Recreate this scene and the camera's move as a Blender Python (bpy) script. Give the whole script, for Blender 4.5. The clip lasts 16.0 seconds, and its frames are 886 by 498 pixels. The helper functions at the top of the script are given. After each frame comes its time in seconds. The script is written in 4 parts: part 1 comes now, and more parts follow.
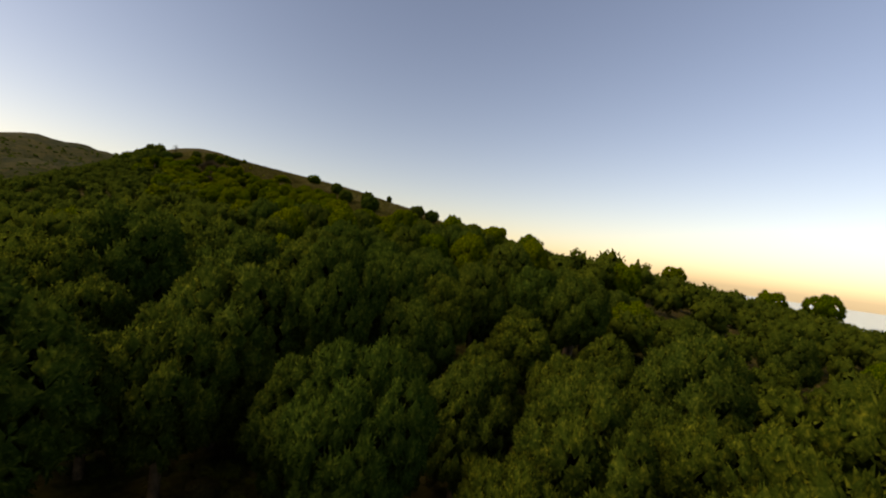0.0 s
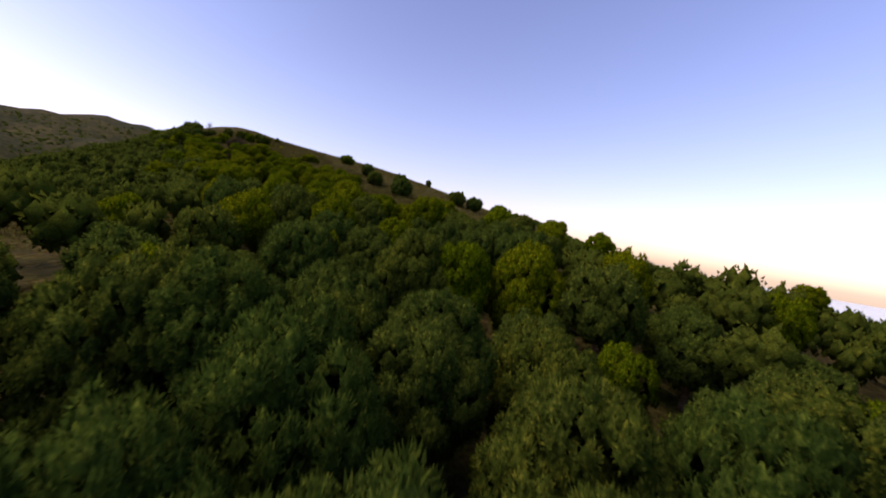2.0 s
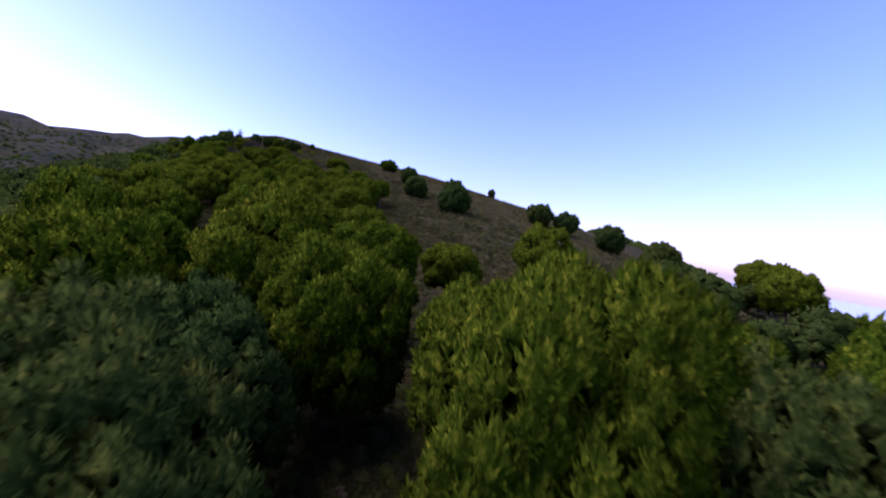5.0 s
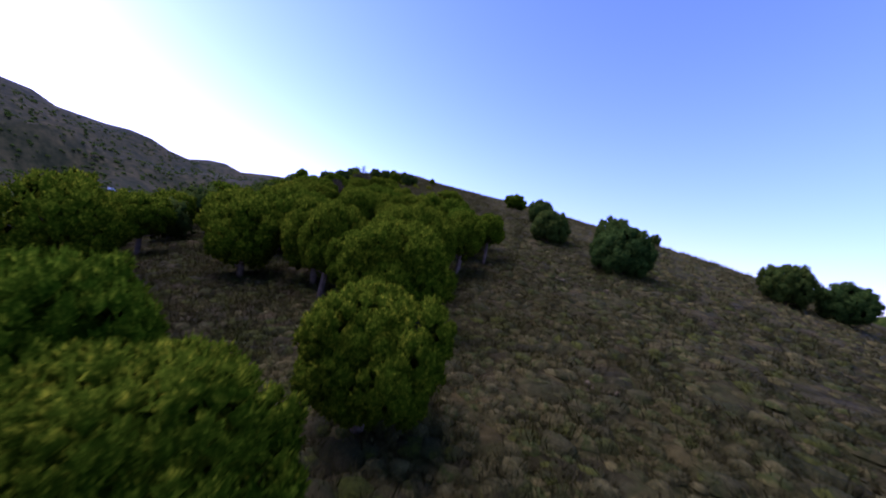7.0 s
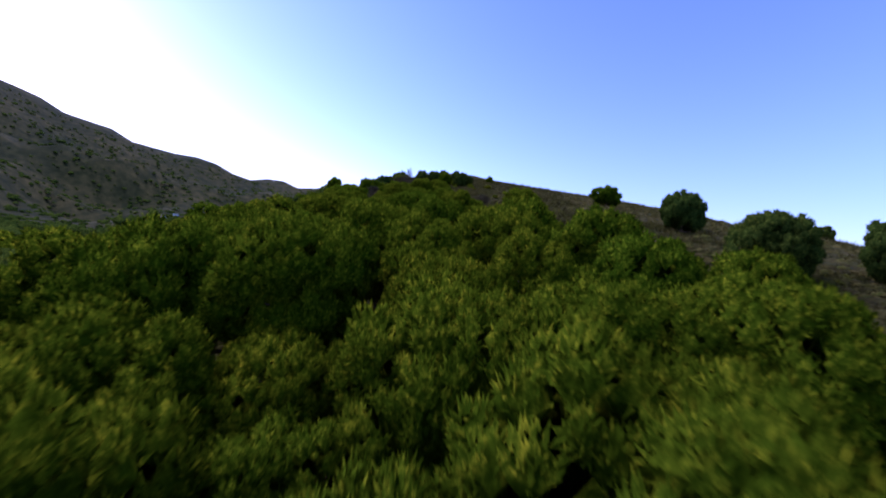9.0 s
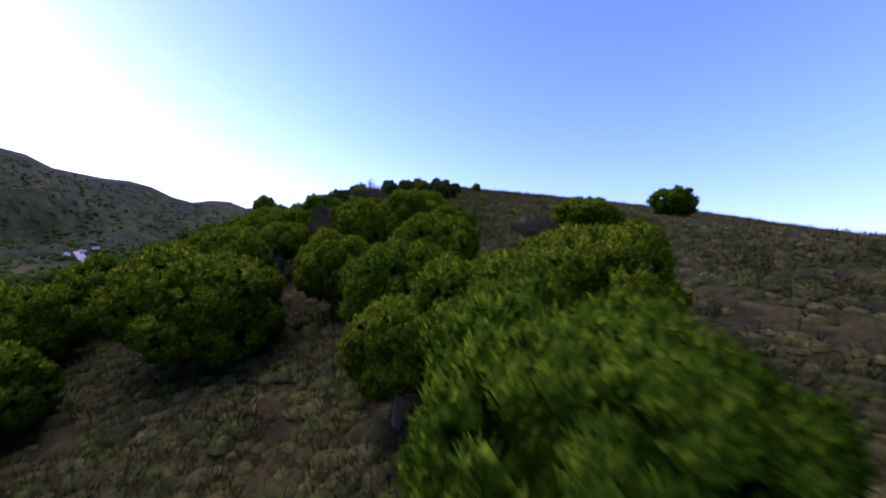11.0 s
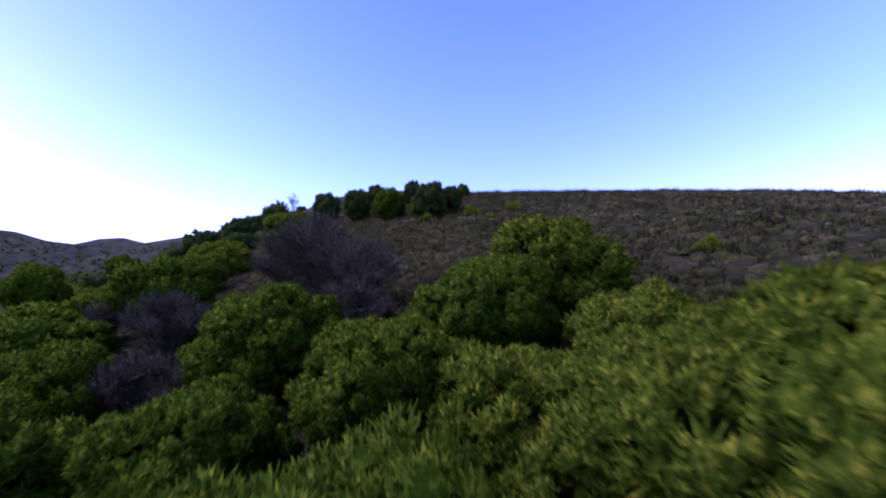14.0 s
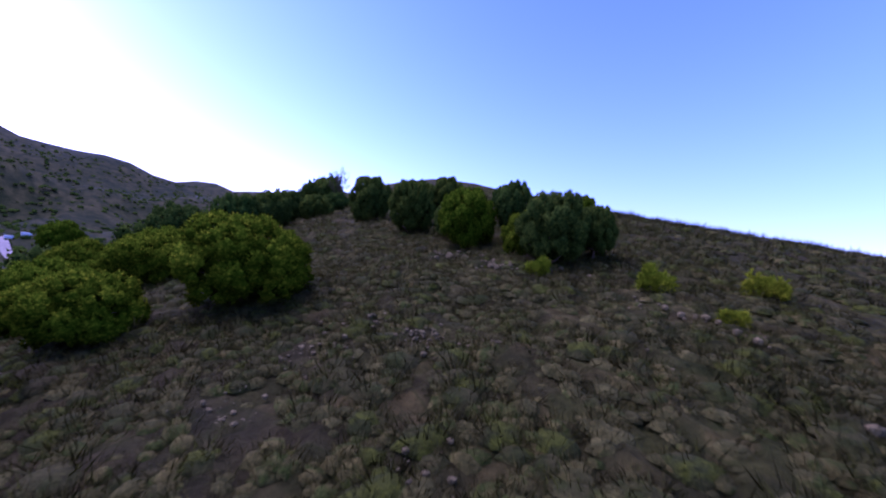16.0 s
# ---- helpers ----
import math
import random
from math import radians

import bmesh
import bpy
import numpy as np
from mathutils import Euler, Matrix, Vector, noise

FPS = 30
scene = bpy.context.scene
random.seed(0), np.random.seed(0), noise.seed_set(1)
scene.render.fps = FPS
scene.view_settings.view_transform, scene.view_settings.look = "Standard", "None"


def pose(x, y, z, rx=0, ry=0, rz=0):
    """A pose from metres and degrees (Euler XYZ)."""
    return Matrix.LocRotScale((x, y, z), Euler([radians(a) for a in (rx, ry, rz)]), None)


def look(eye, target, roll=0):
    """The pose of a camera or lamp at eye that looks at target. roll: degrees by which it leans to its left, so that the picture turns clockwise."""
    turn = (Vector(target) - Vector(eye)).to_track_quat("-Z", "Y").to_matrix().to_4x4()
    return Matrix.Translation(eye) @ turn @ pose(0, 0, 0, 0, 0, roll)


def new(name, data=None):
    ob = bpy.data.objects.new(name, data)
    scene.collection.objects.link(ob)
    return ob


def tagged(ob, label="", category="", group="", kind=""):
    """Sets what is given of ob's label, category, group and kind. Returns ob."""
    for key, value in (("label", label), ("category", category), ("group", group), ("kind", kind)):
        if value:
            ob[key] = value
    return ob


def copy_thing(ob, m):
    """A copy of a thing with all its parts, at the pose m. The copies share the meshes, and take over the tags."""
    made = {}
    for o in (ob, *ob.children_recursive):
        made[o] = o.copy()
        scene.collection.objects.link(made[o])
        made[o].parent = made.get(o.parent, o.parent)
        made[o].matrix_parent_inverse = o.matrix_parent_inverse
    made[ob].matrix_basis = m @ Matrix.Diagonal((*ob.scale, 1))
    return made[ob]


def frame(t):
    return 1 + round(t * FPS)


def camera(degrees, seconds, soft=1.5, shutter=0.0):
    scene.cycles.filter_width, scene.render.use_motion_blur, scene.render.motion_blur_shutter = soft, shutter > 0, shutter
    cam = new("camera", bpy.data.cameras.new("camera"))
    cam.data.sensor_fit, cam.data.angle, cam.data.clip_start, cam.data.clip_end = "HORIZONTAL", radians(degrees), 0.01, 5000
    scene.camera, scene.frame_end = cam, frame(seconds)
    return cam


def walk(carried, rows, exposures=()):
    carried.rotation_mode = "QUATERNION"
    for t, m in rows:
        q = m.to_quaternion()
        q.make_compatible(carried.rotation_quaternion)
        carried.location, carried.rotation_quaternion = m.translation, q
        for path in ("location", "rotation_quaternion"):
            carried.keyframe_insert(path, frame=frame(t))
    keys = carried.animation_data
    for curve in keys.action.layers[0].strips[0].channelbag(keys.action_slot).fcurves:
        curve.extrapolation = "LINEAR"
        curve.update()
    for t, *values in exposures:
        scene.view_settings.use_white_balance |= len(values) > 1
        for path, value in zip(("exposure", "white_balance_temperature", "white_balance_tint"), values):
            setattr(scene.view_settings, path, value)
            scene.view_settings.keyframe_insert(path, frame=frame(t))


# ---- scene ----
PATH = [
    (0, (3.747, 4.254, -3.085), (3.561, 6.245, -3.082), 7.3),
    (0.5, (3.888, 7.003, -2.785), (3.641, 8.988, -2.813), 7.4),
    (1, (3.452, 11.766, -2.343), (3.152, 13.742, -2.416), 7.8),
    (1.5, (2.744, 16.881, -1.884), (2.402, 18.85, -1.961), 8.5),
    (2, (2.077, 22.125, -1.14), (1.695, 24.086, -1.234), 9.1),
    (2.5, (0.887, 27.929, -0.566), (0.474, 29.883, -0.673), 8.6),
    (3, (-0.642, 33.743, -0.069), (-1.069, 35.693, -0.19), 7.5),
    (3.5, (-2.044, 38.845, 0.467), (-2.481, 40.791, 0.321), 6.5),
    (4, (-3.725, 45.814, 1.135), (-4.201, 47.751, 0.999), 7.5),
    (4.5, (-5.889, 50.978, 1.503), (-6.436, 52.899, 1.398), 8.4),
    (7, (-18.46, 78.507, 3.928), (-19.671, 80.099, 3.931), 11.6),
    (7.5, (-22.284, 83.493, 4.749), (-23.599, 85.0, 4.766), 12.9),
    (8, (-26.006, 87.557, 5.473), (-27.396, 88.994, 5.49), 11.1),
    (8.5, (-29.631, 90.243, 5.922), (-31.063, 91.64, 5.899), 9.0),
    (9, (-33.252, 93.386, 6.546), (-34.661, 94.805, 6.508), 7.7),
    (11.5, (-59.836, 112.861, 10.943), (-61.081, 114.425, 10.974), 2.9),
    (12, (-64.055, 116.053, 11.868), (-65.272, 117.64, 11.886), 1.4),
    (12.5, (-67.984, 118.949, 12.732), (-69.133, 120.586, 12.757), -1.1),
    (13, (-72.392, 121.652, 13.785), (-73.464, 123.34, 13.81), -3.7),
    (13.5, (-76.183, 125.567, 14.875), (-77.217, 127.278, 14.904), -4.1),
    (14, (-79.891, 129.431, 15.449), (-80.894, 131.161, 15.493), -3.8),
    (14.5, (-83.311, 133.466, 16.566), (-84.303, 135.203, 16.57), -4.1),
    (15, (-86.525, 137.568, 17.728), (-87.547, 139.287, 17.71), -2.5),
    (15.5, (-89.443, 141.455, 18.628), (-90.578, 143.101, 18.625), 2.3),
    (16, (-92.472, 145.601, 19.68), (-93.73, 147.156, 19.672), 6.8),
]
cam = camera(93.4, 16.0, soft=2.0, shutter=0.14)
walk(cam, [(t, look(eye, target, roll)) for t, eye, target, roll in PATH], exposures=[(0.0, 0.5, 7700, 31), (0.6, 0.61, 7350, 35), (1.2, 0.75, 6850, 43), (2.0, 0.82, 6150, 54), (3.0, 0.88, 5150, 70), (4.5, 0.93, 4770, 75), (7.0, 1.0, 4590, 74), (9.2, 0.90, 4720, 57), (11.5, 1.0, 4560, 72), (12.5, 1.03, 4440, 87), (16.0, 1.05, 4390, 81)])

# ---- light: dusk, the sun low behind the ridge to the west ----
SUN_AZ = 110.0      # degrees to the left of +y
SUN_EL = 11.0
world = bpy.data.worlds.new("sky")
scene.world = world
world.use_nodes = True
wn, wl = world.node_tree.nodes, world.node_tree.links
sky = wn.new("ShaderNodeTexSky")
sky.sky_type, sky.sun_disc = "NISHITA", False
sky.sun_elevation = radians(SUN_EL)
sky.sun_rotation = radians(-SUN_AZ)
sky.altitude, sky.air_density, sky.dust_density, sky.ozone_density = 300, 1.0, 0.9, 1.2
wl.new(sky.outputs["Color"], wn["Background"].inputs["Color"])
wn["Background"].inputs["Strength"].default_value = 0.15
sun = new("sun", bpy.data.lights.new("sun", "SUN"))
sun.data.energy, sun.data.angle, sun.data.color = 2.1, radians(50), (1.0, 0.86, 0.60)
_a, _e = radians(SUN_AZ), radians(SUN_EL + 52)      # added soft overhead fill, 52 degrees above the sky's low sun
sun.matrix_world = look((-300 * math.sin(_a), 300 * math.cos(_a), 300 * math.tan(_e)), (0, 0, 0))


# ---- materials ----
def material(name, rough=0.8, spec=0.06):
    m = bpy.data.materials.new(name)
    m.use_nodes = True
    b = m.node_tree.nodes["Principled BSDF"]
    b.inputs["Roughness"].default_value = rough
    b.inputs["Specular IOR Level"].default_value = spec
    return m, m.node_tree.nodes, m.node_tree.links, b


def ramp(nodes, stops):
    r = nodes.new("ShaderNodeValToRGB")
    e = r.color_ramp.elements
    while len(e) < len(stops):
        e.new(0.5)
    for el, (p, c) in zip(e, stops):
        el.position, el.color = p, (*c, 1)
    return r


def noise_tex(nodes, links, scale, detail=6.0, rough=0.6, vector=None):
    n = nodes.new("ShaderNodeTexNoise")
    n.inputs["Scale"].default_value, n.inputs["Detail"].default_value, n.inputs["Roughness"].default_value = scale, detail, rough
    if vector is not None:
        links.new(vector, n.inputs["Vector"])
    return n


def mix(nodes, links, a, b, fac, kind="MIX"):
    m = nodes.new("ShaderNodeMix")
    m.data_type, m.blend_type = "RGBA", kind
    for sock, v in ((m.inputs[0], fac), (m.inputs[6], a), (m.inputs[7], b)):
        if hasattr(v, "links") or hasattr(v, "is_linked"):
            links.new(v, sock)
        elif isinstance(v, tuple):
            sock.default_value = (*v, 1)
        else:
            sock.default_value = v
    return m.outputs[2]


def foliage_material(name, dark, light, tip):
    m, n, l, b = material(name, 0.8, 0.0)
    geo, info, tc = n.new("ShaderNodeNewGeometry"), n.new("ShaderNodeObjectInfo"), n.new("ShaderNodeTexCoord")
    o = tc.outputs["Object"]
    grain = noise_tex(n, l, 15.0, 5.0, 0.7, o)
    r = ramp(n, [(0.32, dark), (0.52, light), (0.74, tip)])
    l.new(grain.outputs["Fac"], r.inputs["Fac"])
    ri = ramp(n, [(0.0, (0.72, 0.78, 0.8)), (0.6, (1.0, 1.0, 1.0)), (1.0, (1.3, 1.2, 1.0))])
    l.new(geo.outputs["Random Per Island"], ri.inputs["Fac"])
    c = mix(n, l, r.outputs["Color"], ri.outputs["Color"], 0.9, "MULTIPLY")
    big = noise_tex(n, l, 2.2, 3.0, 0.6, o)
    rb = ramp(n, [(0.3, (0.72, 0.82, 0.85)), (0.7, (1.2, 1.12, 0.9))])
    l.new(big.outputs["Fac"], rb.inputs["Fac"])
    c = mix(n, l, c, rb.outputs["Color"], 0.8, "MULTIPLY")
    ro = ramp(n, [(0.0, (0.70, 0.88, 0.95)), (0.5, (1.0, 1.0, 1.0)), (1.0, (1.28, 1.14, 0.85))])
    l.new(info.outputs["Random"], ro.inputs["Fac"])
    c = mix(n, l, c, ro.outputs["Color"], 0.8, "MULTIPLY")
    l.new(c, b.inputs["Base Color"])
    return m


NEEDLES = foliage_material("pine_needles", (0.0075, 0.018, 0.0), (0.037, 0.062, 0.0), (0.208, 0.218, 0.0))
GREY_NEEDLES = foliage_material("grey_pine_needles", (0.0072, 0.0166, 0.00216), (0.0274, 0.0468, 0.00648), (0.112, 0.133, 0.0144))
SHRUB_LEAVES = foliage_material("shrub_leaves", (0.09, 0.115, 0.0), (0.21, 0.225, 0.0), (0.36, 0.34, 0.0))


def bark_material():
    m, n, l, b = material("bark", 0.9)
    tc = n.new("ShaderNodeTexCoord")
    nz = noise_tex(n, l, 9.0, 8.0, 0.7, tc.outputs["Object"])
    r = ramp(n, [(0.3, (0.04, 0.028, 0.016)), (0.7, (0.14, 0.10, 0.06))])
    l.new(nz.outputs["Fac"], r.inputs["Fac"])
    l.new(r.outputs["Color"], b.inputs["Base Color"])
    bump = n.new("ShaderNodeBump")
    bump.inputs["Strength"].default_value = 0.6
    l.new(nz.outputs["Fac"], bump.inputs["Height"])
    l.new(bump.outputs["Normal"], b.inputs["Normal"])
    return m


BARK = bark_material()


def twig_material():
    m, n, l, b = material("bare_twigs", 0.9)
    geo = n.new("ShaderNodeNewGeometry")
    r = ramp(n, [(0.0, (0.0324, 0.0259, 0.0101)), (0.6, (0.0612, 0.049, 0.0202)), (1.0, (0.151, 0.122, 0.054))])
    l.new(geo.outputs["Random Per Island"], r.inputs["Fac"])
    l.new(r.outputs["Color"], b.inputs["Base Color"])
    return m


TWIGS = twig_material()


def ground_material():
    m, n, l, b = material("dry_hillside", 0.95)
    tc = n.new("ShaderNodeTexCoord")
    o = tc.outputs["Object"]
    fine, mid, big, stony = noise_tex(n, l, 2.6, 8, 0.7, o), noise_tex(n, l, 0.55, 5, 0.65, o), noise_tex(n, l, 0.035, 4, 0.55, o), noise_tex(n, l, 7.0, 4, 0.75, o)
    r1 = ramp(n, [(0.25, (0.0228, 0.0221, 0.00428)), (0.5, (0.0544, 0.0504, 0.0114)), (0.75, (0.0983, 0.0923, 0.0242))])
    l.new(fine.outputs["Fac"], r1.inputs["Fac"])
    r2 = ramp(n, [(0.30, (0.45, 0.58, 0.34)), (0.5, (0.95, 0.95, 0.85)), (0.66, (1.4, 1.25, 1.15))])
    l.new(mid.outputs["Fac"], r2.inputs["Fac"])
    c = mix(n, l, r1.outputs["Color"], r2.outputs["Color"], 0.9, "MULTIPLY")
    r3 = ramp(n, [(0.45, (0.0, 0.0, 0.0)), (0.62, (1.0, 1.0, 1.0))])
    l.new(big.outputs["Fac"], r3.inputs["Fac"])
    c = mix(n, l, c, (0.045, 0.033, 0.016), mix(n, l, r3.outputs["Color"], (0.35, 0.35, 0.35), 1.0, "MULTIPLY"))
    r4 = ramp(n, [(0.68, (0.0, 0.0, 0.0)), (0.74, (1.0, 1.0, 1.0))])
    l.new(stony.outputs["Fac"], r4.inputs["Fac"])
    c = mix(n, l, c, (0.20, 0.175, 0.10), mix(n, l, r4.outputs["Color"], (0.6, 0.6, 0.6), 1.0, "MULTIPLY"))
    cell = n.new("ShaderNodeTexVoronoi")
    cell.feature = "SMOOTH_F1"
    cell.inputs["Scale"].default_value = 1.7
    cell.inputs["Smoothness"].default_value = 0.35
    warp = noise_tex(n, l, 1.3, 3, 0.5, o)
    l.new(mix(n, l, o, warp.outputs["Color"], 0.25), cell.inputs["Vector"])
    sep = n.new("ShaderNodeSeparateColor")
    l.new(cell.outputs["Color"], sep.inputs["Color"])
    rc = ramp(n, [(0.1, (0.62, 0.6, 0.55)), (0.4, (1.0, 0.98, 0.95)), (0.65, (0.62, 0.74, 0.42)), (0.9, (1.25, 1.18, 1.05))])
    l.new(sep.outputs[0], rc.inputs["Fac"])
    l.new(mix(n, l, c, rc.outputs["Color"], 0.85, "MULTIPLY"), b.inputs["Base Color"])
    mound = n.new("ShaderNodeMath")
    mound.operation = "MULTIPLY_ADD"
    mound.inputs[1].default_value = -1.5
    l.new(cell.outputs["Distance"], mound.inputs[0])
    l.new(fine.outputs["Fac"], mound.inputs[2])
    bump = n.new("ShaderNodeBump")
    bump.inputs["Strength"].default_value, bump.inputs["Distance"].default_value = 1.0, 0.30
    l.new(mound.outputs["Value"], bump.inputs["Height"])
    l.new(bump.outputs["Normal"], b.inputs["Normal"])
    return m


GROUND = ground_material()


def mountain_cover_material():
    """Scrub-dotted slopes of the distant mountain."""
    m, n, l, b = material("mountain_scrub", 0.95)
    tc = n.new("ShaderNodeTexCoord")
    o = tc.outputs["Object"]
    spots, band, big = noise_tex(n, l, 0.09, 8, 0.7, o), noise_tex(n, l, 0.012, 6, 0.6, o), noise_tex(n, l, 0.4, 4, 0.6, o)
    r1 = ramp(n, [(0.36, (0.0119, 0.0195, 0.00425)), (0.5, (0.0306, 0.034, 0.00935)), (0.68, (0.0595, 0.0561, 0.017))])
    l.new(spots.outputs["Fac"], r1.inputs["Fac"])
    r2 = ramp(n, [(0.35, (0.5, 0.62, 0.5)), (0.65, (1.25, 1.1, 1.05))])
    l.new(band.outputs["Fac"], r2.inputs["Fac"])
    c = mix(n, l, r1.outputs["Color"], r2.outputs["Color"], 1.0, "MULTIPLY")
    l.new(c, b.inputs["Base Color"])
    return m


FAR_SCRUB = mountain_cover_material()


def tuft_material(name, stops):
    """One tone for each cushion, broken by fine grain."""
    m, n, l, b = material(name, 0.95)
    tc, geo = n.new("ShaderNodeTexCoord"), n.new("ShaderNodeNewGeometry")
    o = tc.outputs["Object"]
    cell = noise_tex(n, l, 0.8, 3.0, 0.6, o)
    tone = ramp(n, stops)
    spread = n.new("ShaderNodeMath")
    spread.operation = "MULTIPLY_ADD"
    spread.inputs[1].default_value = 0.20
    l.new(geo.outputs["Random Per Island"], spread.inputs[0])
    l.new(cell.outputs["Fac"], spread.inputs[2])
    l.new(spread.outputs["Value"], tone.inputs["Fac"])
    grain = noise_tex(n, l, 14.0, 6.0, 0.8, o)
    r2 = ramp(n, [(0.3, (0.35, 0.35, 0.35)), (0.5, (1.0, 1.0, 1.0)), (0.72, (1.9, 1.85, 1.75))])
    l.new(grain.outputs["Fac"], r2.inputs["Fac"])
    c = mix(n, l, tone.outputs["Color"], r2.outputs["Color"], 1.0, "MULTIPLY")
    l.new(c, b.inputs["Base Color"])
    bump = n.new("ShaderNodeBump")
    bump.inputs["Strength"].default_value, bump.inputs["Distance"].default_value = 0.8, 0.05
    l.new(grain.outputs["Fac"], bump.inputs["Height"])
    l.new(bump.outputs["Normal"], b.inputs["Normal"])
    return m


TUSSOCK = tuft_material("dry_tussock", [(0.30, (0.0232, 0.0272, 0.0038)), (0.40, (0.0599, 0.0545, 0.0104)), (0.48, (0.0923, 0.0805, 0.0162)), (0.55, (0.0342, 0.047, 0.00476)), (0.61, (0.0717, 0.0638, 0.0128)), (0.68, (0.0424, 0.0424, 0.00861)), (0.76, (0.0881, 0.0803, 0.0173))])
# scrub tones, kept extra dark to carry the shade under the crowns
SCRUB_AND_SHADE = tuft_material("scrub_and_shade", [(0.30, (0.00796, 0.00967, 0.00196)), (0.45, (0.0208, 0.0244, 0.00343)), (0.54, (0.0404, 0.0501, 0.00294)), (0.60, (0.0184, 0.0206, 0.00392)), (0.68, (0.0318, 0.0296, 0.00685)), (0.8, (0.0404, 0.0347, 0.00979))])

HEATH = tuft_material("olive_heath", [(0.30, (0.0172, 0.0208, 0.00311)), (0.42, (0.0345, 0.0401, 0.00518)), (0.50, (0.0563, 0.0636, 0.00415)), (0.56, (0.0264, 0.0311, 0.00518)), (0.66, (0.0497, 0.0456, 0.0103)), (0.76, (0.0305, 0.036, 0.00518))])


def rock_material(name, stops):
    m, n, l, b = material(name, 0.9)
    tc, info = n.new("ShaderNodeTexCoord"), n.new("ShaderNodeNewGeometry")
    nz = noise_tex(n, l, 6.0, 7, 0.7, tc.outputs["Object"])
    r = ramp(n, stops)
    l.new(nz.outputs["Fac"], r.inputs["Fac"])
    l.new(r.outputs["Color"], b.inputs["Base Color"])
    return m


ROCK = rock_material("limestone", [(0.25, (0.0604, 0.0523, 0.0209)), (0.6, (0.141, 0.112, 0.0398)), (0.8, (0.242, 0.202, 0.0756))])
PALE_ROCK = rock_material("pale_limestone", [(0.25, (0.26, 0.235, 0.143)), (0.6, (0.4, 0.365, 0.232)), (0.8, (0.48, 0.45, 0.292))])


def track_material():
    m, n, l, b = material("pale_dirt_track", 0.95)
    tc = n.new("ShaderNodeTexCoord")
    nz = noise_tex(n, l, 0.6, 6, 0.6, tc.outputs["Object"])
    r = ramp(n, [(0.3, (0.24, 0.20, 0.16)), (0.7, (0.33, 0.285, 0.23))])
    l.new(nz.outputs["Fac"], r.inputs["Fac"])
    l.new(r.outputs["Color"], b.inputs["Base Color"])
    return m


TRACK = track_material()

# glossy sea added past the right slope to mirror the pale horizon
def added_sea_material():
    m, n, l, b = material("sky_mirror_sea", 0.18, 0.5)
    tc = n.new("ShaderNodeTexCoord")
    nz = noise_tex(n, l, 0.05, 5, 0.6, tc.outputs["Object"])
    r = ramp(n, [(0.3, (0.10, 0.13, 0.16)), (0.7, (0.16, 0.19, 0.22))])
    l.new(nz.outputs["Fac"], r.inputs["Fac"])
    l.new(r.outputs["Color"], b.inputs["Base Color"])
    return m


ADDED_SEA = added_sea_material()

# ---- the lie of the land ----
HEAD = radians(33.0)
FWD = np.array([-math.sin(HEAD), math.cos(HEAD)])
RGT = np.array([math.cos(HEAD), math.sin(HEAD)])
# broad swells of the spur, one every 40 m ahead and aside, on a tilted base
BASE = (-9.74, -0.0200, -0.0221)
SWELLS = [
    (-0.00, 0.04, 0.67, 0.92, -3.13, -2.67, -0.40, -0.07),
    (-0.01, -0.13, 0.02, 1.53, -3.04, -2.95, -0.33, -0.96),
    (-0.02, -0.35, -2.02, -1.00, 5.72, 6.29, 0.96, -2.43),
    (-0.16, -1.23, -1.50, 1.72, 3.43, -2.32, -4.94, 3.50),
    (-0.72, -4.58, -0.87, 6.65, 5.91, 14.11, -0.34, 4.06),
    (-0.63, -1.83, 7.34, 7.15, 4.84, 0.94, -2.02, 8.51),
    (-0.35, -0.78, 5.16, 8.91, 12.93, 17.48, 8.27, 12.23),
    (-1.64, -1.42, 8.89, 21.17, -4.30, 1.28, 3.60, 3.23),
    (-4.67, 1.68, 12.15, 19.44, 5.16, -0.18, 0.18, 0.17),
]
CREST_AZ = [-180, -70, -40, 20, 40, 47, 54, 59, 62, 66, 72.5, 76, 80, 83, 87, 90, 92, 94, 112, 140, 165, 180]
CREST_Z = [-70, -70, -70, -60, 80, 112, 110, 97, 86, 87, 88, 112, 109, 118, 140, 146, 160, 174, 195, 120, -30, -70]
CENTRE = (-58.0, 112.0)


def wave(x, y, length, seed):
    """A smooth random height, -1 to 1, from a few crossed waves."""
    rng = np.random.RandomState(seed)
    z = 0.0
    for k in range(6):
        a, f, p = rng.uniform(0, 6.283), rng.uniform(0.6, 1.7) / length * 6.283, rng.uniform(0, 6.283)
        z = z + np.sin((x * np.cos(a) + y * np.sin(a)) * f + p + 1.3 * np.sin((x * np.sin(a) - y * np.cos(a)) * f * 0.7 + p))
    return z / 4.0


